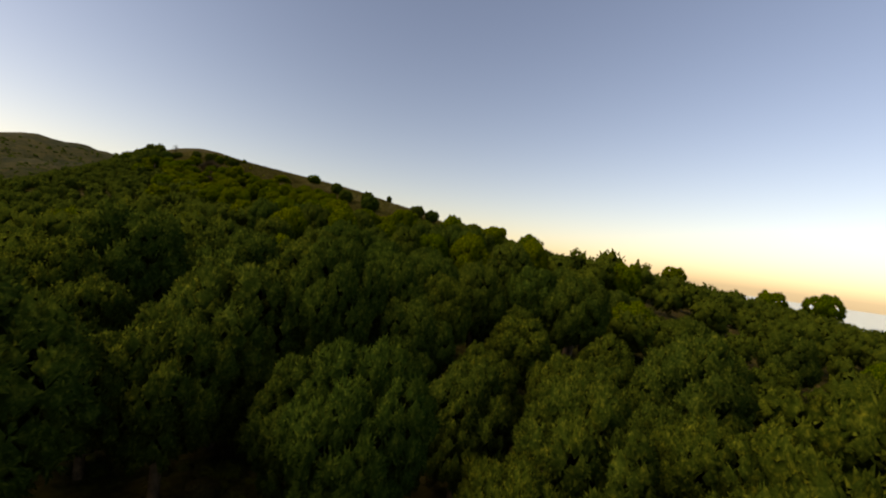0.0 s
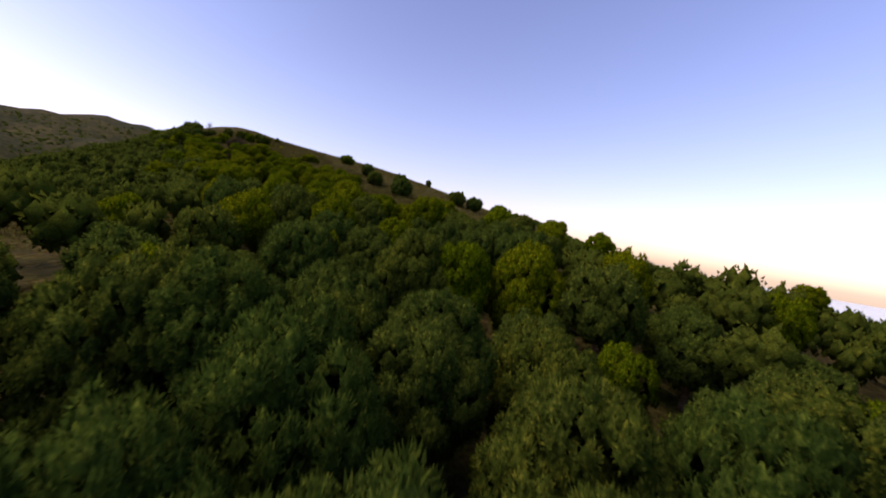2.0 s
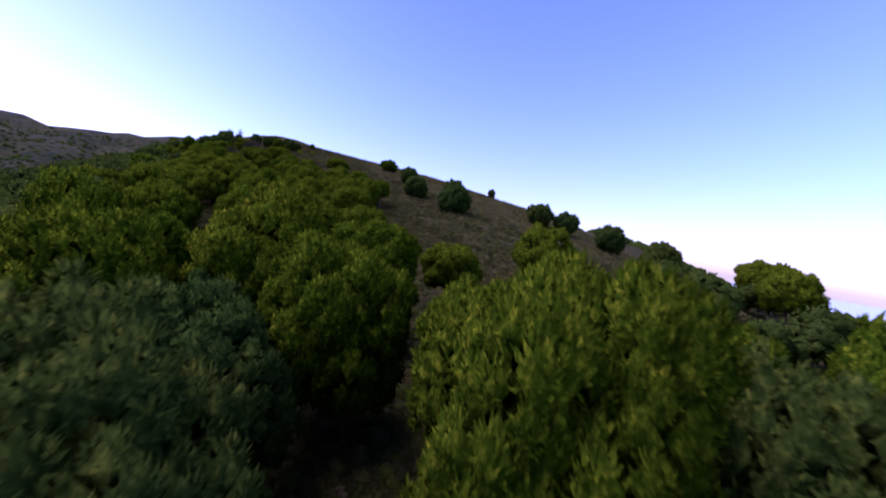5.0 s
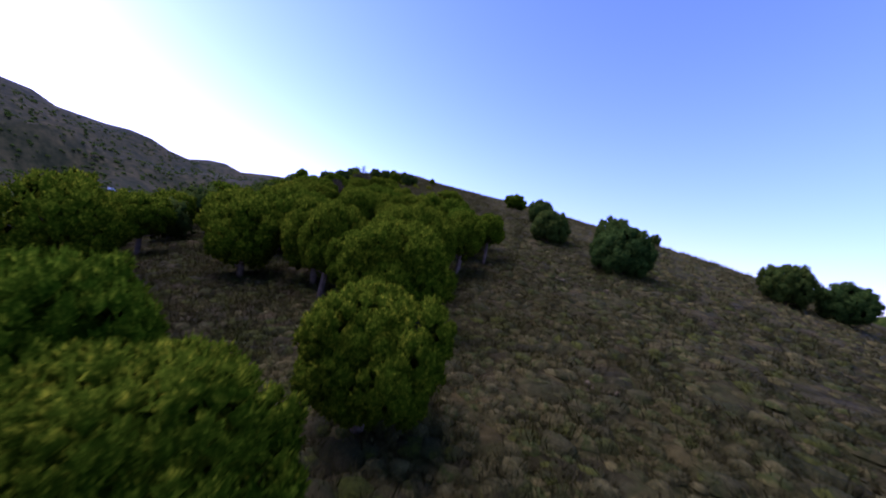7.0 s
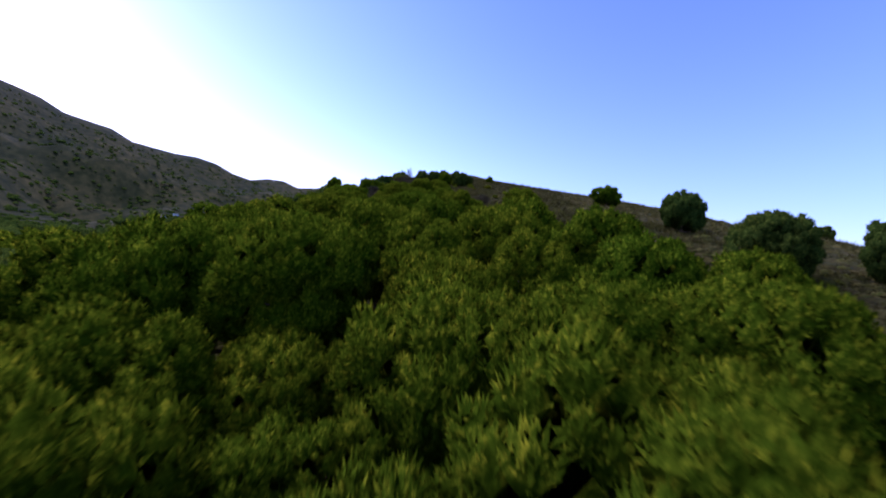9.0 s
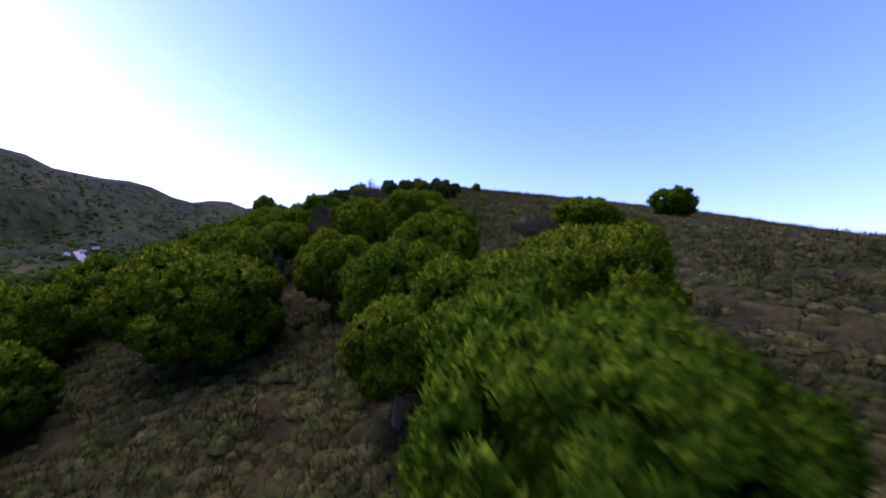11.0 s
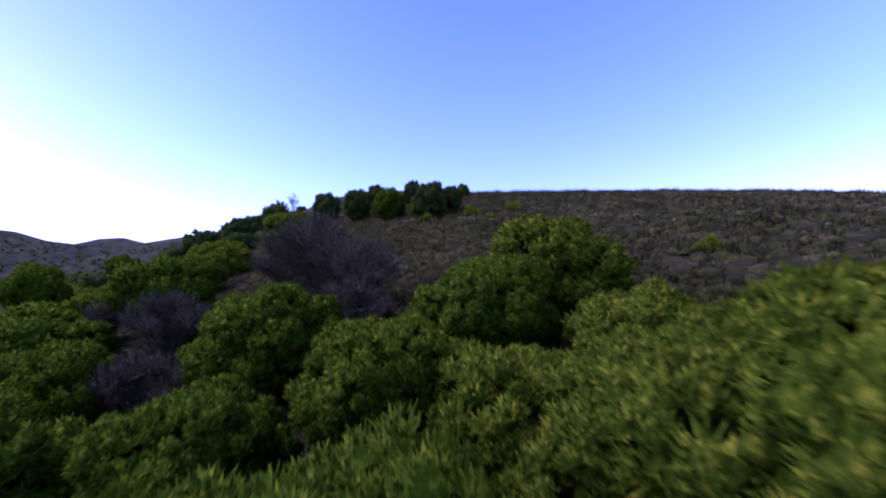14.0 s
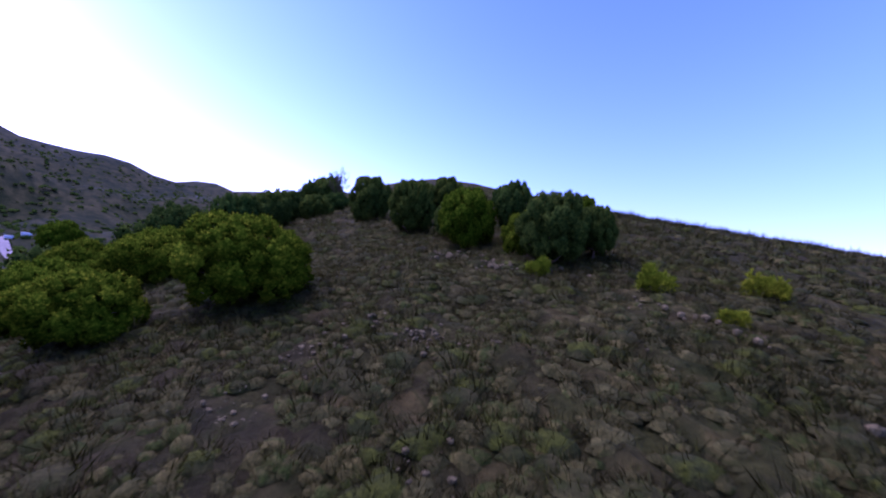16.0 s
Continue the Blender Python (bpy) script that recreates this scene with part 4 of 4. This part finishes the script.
def tussock_field(name, count, xlo, xhi, ylo, yhi, rlo, rhi, seed, keep, label, blades, mat=TUSSOCK, fine=1.0):
    rng = np.random.RandomState(seed)
    x, y = rng.uniform(xlo, xhi, count), rng.uniform(ylo, yhi, count)
    ok = keep(x, y) & (wave(x, y, 7, 8) + rng.uniform(-1.1, 1.1, count) > -0.75) & ~(stony(x, y) & (rng.uniform(0, 1, count) < 0.8))
    x, y = x[ok], y[ok]
    z = rough_ground(x, y)
    kinds = [tuft(200 + k, blades, fine) for k in range(6)]
    V, Fc, W, off = [], [], [], 0
    for i in range(len(x)):
        dv, df, dn = kinds[i % 6]
        r = rng.uniform(rlo, rhi)
        a = rng.uniform(0, 6.283)
        c, s2 = math.cos(a), math.sin(a)
        hh = r * rng.uniform(0.75, 1.3)
        V.append(np.stack([(dv[:, 0] * c - dv[:, 1] * s2) * r + x[i], (dv[:, 0] * s2 + dv[:, 1] * c) * r + y[i], dv[:, 2] * hh + z[i]], 1))
        W.append(np.stack([dn[:, 0] * c - dn[:, 1] * s2, dn[:, 0] * s2 + dn[:, 1] * c, dn[:, 2]], 1))
        Fc += [tuple(j + off for j in f) for f in df]
        off += len(dv)
    ob = soft_normals(mesh_object(name, np.concatenate(V), Fc, mat), np.concatenate(W))
    return tagged(ob, label, "grass", kind="stuff")


def spine_gap(x, y):
    best = np.full(np.shape(x), 1e9)
    for (ax, ay), (bx, by) in zip(SPINE, SPINE[1:]):
        t = np.clip(((x - ax) * (bx - ax) + (y - ay) * (by - ay)) / ((bx - ax) ** 2 + (by - ay) ** 2), 0, 1)
        best = np.minimum(best, np.hypot(x - ax - t * (bx - ax), y - ay - t * (by - ay)))
    return best


def near_open(x, y):
    return (y > 55) & (spine_gap(x, y) < 11)


def mid_open(x, y):
    u, v = x * FWD[0] + y * FWD[1], x * RGT[0] + y * RGT[1]
    return (u > 60) & (u < 235) & (v > np.where(u > 150, -85, -45)) & (v < 75) & (spine_gap(x, y) >= 11) & (spine_gap(x, y) < 60)


tussock_field("dry_tussocks", 108000, -125, 12, 55, 182, 0.22, 0.62, 31, near_open, "dry brown grass tussocks and low heath on the slope", 56, TUSSOCK, 0.98)
tussock_field("dry_heath", 66000, -190, 40, 50, 260, 0.3, 0.75, 32, mid_open, "dry brown heath cushions along the shoulder", 18)


def ridge_open(x, y):
    u = x * FWD[0] + y * FWD[1]
    return (u > 75) & (u < 225) & (spine_gap(x, y) < 26)


tussock_field("heath_bushes", 26000, -150, 0, 60, 195, 0.3, 0.95, 35, ridge_open, "dark olive heath bushes scattered over the dry ridge", 60, HEATH, 0.9)


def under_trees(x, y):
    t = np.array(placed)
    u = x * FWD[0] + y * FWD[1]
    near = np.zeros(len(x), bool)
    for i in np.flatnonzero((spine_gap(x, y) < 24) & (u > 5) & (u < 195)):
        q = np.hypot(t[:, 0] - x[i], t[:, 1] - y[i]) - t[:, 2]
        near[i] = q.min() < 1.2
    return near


tussock_field("dark_brush", 2600, -56, -30, 81, 97, 0.3, 0.85, 36, lambda x, y: spine_gap(x, y) > 3, "dark low scrub on the bare bank", 40, SCRUB_AND_SHADE, 0.9)
# scrub round the trunks whose dark colour also stands for crown shade
tussock_field("undergrowth", 46000, -135, 30, 5, 170, 0.35, 1.0, 33, under_trees, "low scrub and dead twigs under the pines, darkened as shade", 36, SCRUB_AND_SHADE, 0.62)


def stone_mesh(seed):
    rng = np.random.RandomState(seed)
    iv, jf = ico(1)
    v = iv * (0.8 + 0.3 * rng.rand(len(iv), 1)) * np.array([1.0, rng.uniform(0.6, 0.9), rng.uniform(0.6, 0.9)])
    return v, jf


def stones(name, spots, seed, label):
    """Loose pale stones strewn round the given spots (x, y, spread, count, size)."""
    rng = np.random.RandomState(seed)
    kinds = [stone_mesh(300 + k) for k in range(5)]
    V, Fc, off = [], [], 0
    for x, y, spread, count, size in spots:
        for k in range(2 * count):
            px, py = x + rng.normal(0, spread), y + rng.normal(0, spread * 0.7)
            v, f = kinds[rng.randint(5)]
            r, a = size * rng.choice([0.14, 0.18, 0.25, 0.32, 0.6]), rng.uniform(0, 6.283)
            c, s2 = math.cos(a), math.sin(a)
            V.append(np.stack([(v[:, 0] * c - v[:, 1] * s2) * r + px, (v[:, 0] * s2 + v[:, 1] * c) * r + py, v[:, 2] * r + float(rough_ground(px, py)) + 0.05 + r * 0.3], 1))
            Fc += [tuple(j + off for j in t) for t in f]
            off += len(v)
    return tagged(mesh_object(name, np.concatenate(V), Fc, ROCK), label, "stones", kind="stuff")


stones("loose_stones", LOOSE, 41, "pale limestone rubble lying among the tussocks")
stones("rubble_patch", RUBBLE, 42, "pale broken stones scattered on bare earth")
_v, _f = stone_mesh(333)
white_stone = mesh_object("white_stone", _v * np.array([0.15, 0.12, 0.17]), _f, PALE_ROCK)
white_stone.location = (-73.1, 126.1, float(rough_ground(-73.1, 126.1)) + 0.12)
tagged(white_stone, "single pale upright stone among dark shrubs", "stone")


# ---- the pale track in the valley ----
def track(points, width):
    V, Fc = [], []
    pts = [Vector((x, y, 0)) for x, y in points]
    fine = []
    for k in range(len(pts) - 1):
        p0, p1, p2, p3 = pts[max(k - 1, 0)], pts[k], pts[k + 1], pts[min(k + 2, len(pts) - 1)]
        for t in np.linspace(0, 1, 12, endpoint=False):
            fine.append(0.5 * ((2 * p1) + (p2 - p0) * t + (2 * p0 - 5 * p1 + 4 * p2 - p3) * t * t + (3 * p1 - p0 - 3 * p2 + p3) * t ** 3))
    for k, p in enumerate(fine):
        d = (fine[min(k + 1, len(fine) - 1)] - fine[max(k - 1, 0)]).normalized()
        n = Vector((-d.y, d.x, 0)) * width / 2
        for q in (p + n, p - n):
            V.append((q.x, q.y, on_sheet(q.x, q.y) + 0.9))
    Fc = [(2 * k, 2 * k + 1, 2 * k + 3, 2 * k + 2) for k in range(len(fine) - 1)]
    return tagged(mesh_object("road", V, Fc, TRACK), "pale dirt track winding through the valley", "road", kind="structure")


track([(-520, 186), (-480, 180), (-450, 174), (-412, 176), (-400, 183), (-375, 184), (-352, 181), (-335, 186)], 4.6)


# ---- vans parked by the track ----
def paint_material(name, colour, rough):
    m, n, l, b = material(name, rough, 0.4)
    tc = n.new("ShaderNodeTexCoord")
    nz = noise_tex(n, l, 3.0, 4, 0.6, tc.outputs["Object"])
    r = ramp(n, [(0.3, tuple(c * 0.9 for c in colour)), (0.7, colour)])
    l.new(nz.outputs["Fac"], r.inputs["Fac"])
    l.new(r.outputs["Color"], b.inputs["Base Color"])
    return m


WHITE_PAINT, RUBBER, DARK_GLASS = paint_material("white_paint", (0.52, 0.52, 0.50), 0.5), paint_material("rubber", (0.03, 0.03, 0.03), 0.8), paint_material("dark_glass", (0.02, 0.025, 0.03), 0.1)


def white_van(x, y, turn):
    root = new("white_van")
    side = [(-2.5, 0.35), (2.35, 0.35), (2.45, 0.95), (1.75, 1.25), (1.15, 2.15), (-2.4, 2.25), (-2.5, 1.9)]
    n = len(side)
    v = [(px, -0.95, pz) for px, pz in side] + [(px, 0.95, pz) for px, pz in side]
    f = [tuple(range(n)), tuple(range(2 * n - 1, n - 1, -1))] + [(k, n + k, n + (k + 1) % n, (k + 1) % n) for k in range(n)]
    mesh_object("body", v, f, WHITE_PAINT, root)
    mesh_object("windscreen", [(1.71, -0.8, 1.33), (1.71, 0.8, 1.33), (1.23, 0.8, 2.05), (1.23, -0.8, 2.05), (1.67, -0.8, 1.30), (1.67, 0.8, 1.30), (1.19, 0.8, 2.02), (1.19, -0.8, 2.02)], [(0, 1, 2, 3), (7, 6, 5, 4), (0, 4, 5, 1), (1, 5, 6, 2), (2, 6, 7, 3), (3, 7, 4, 0)], DARK_GLASS, root, "dark windscreen")
    for wx in (-1.6, 1.5):
        for wy in (-0.98, 0.78):
            tv, tf = [], []
            tube([Vector((wx, wy, 0.34)), Vector((wx, wy + 0.2, 0.34))], [0.34, 0.34], 12, tv, tf)
            tf += [tuple(range(11, -1, -1)), tuple(range(12, 24))]
            mesh_object("wheel", tv, tf, RUBBER, root, "black rubber")
    root.matrix_basis = pose(x, y, on_sheet(x, y), 0, 0, turn)
    return tagged(root, "white van parked beside the dirt track", "van", "parked vans")


for x, y, turn in ((-446.0, 168.0, 20), (-447.0, 177.0, 100), (-446.0, 184.0, 95)):
    white_van(x, y, turn)
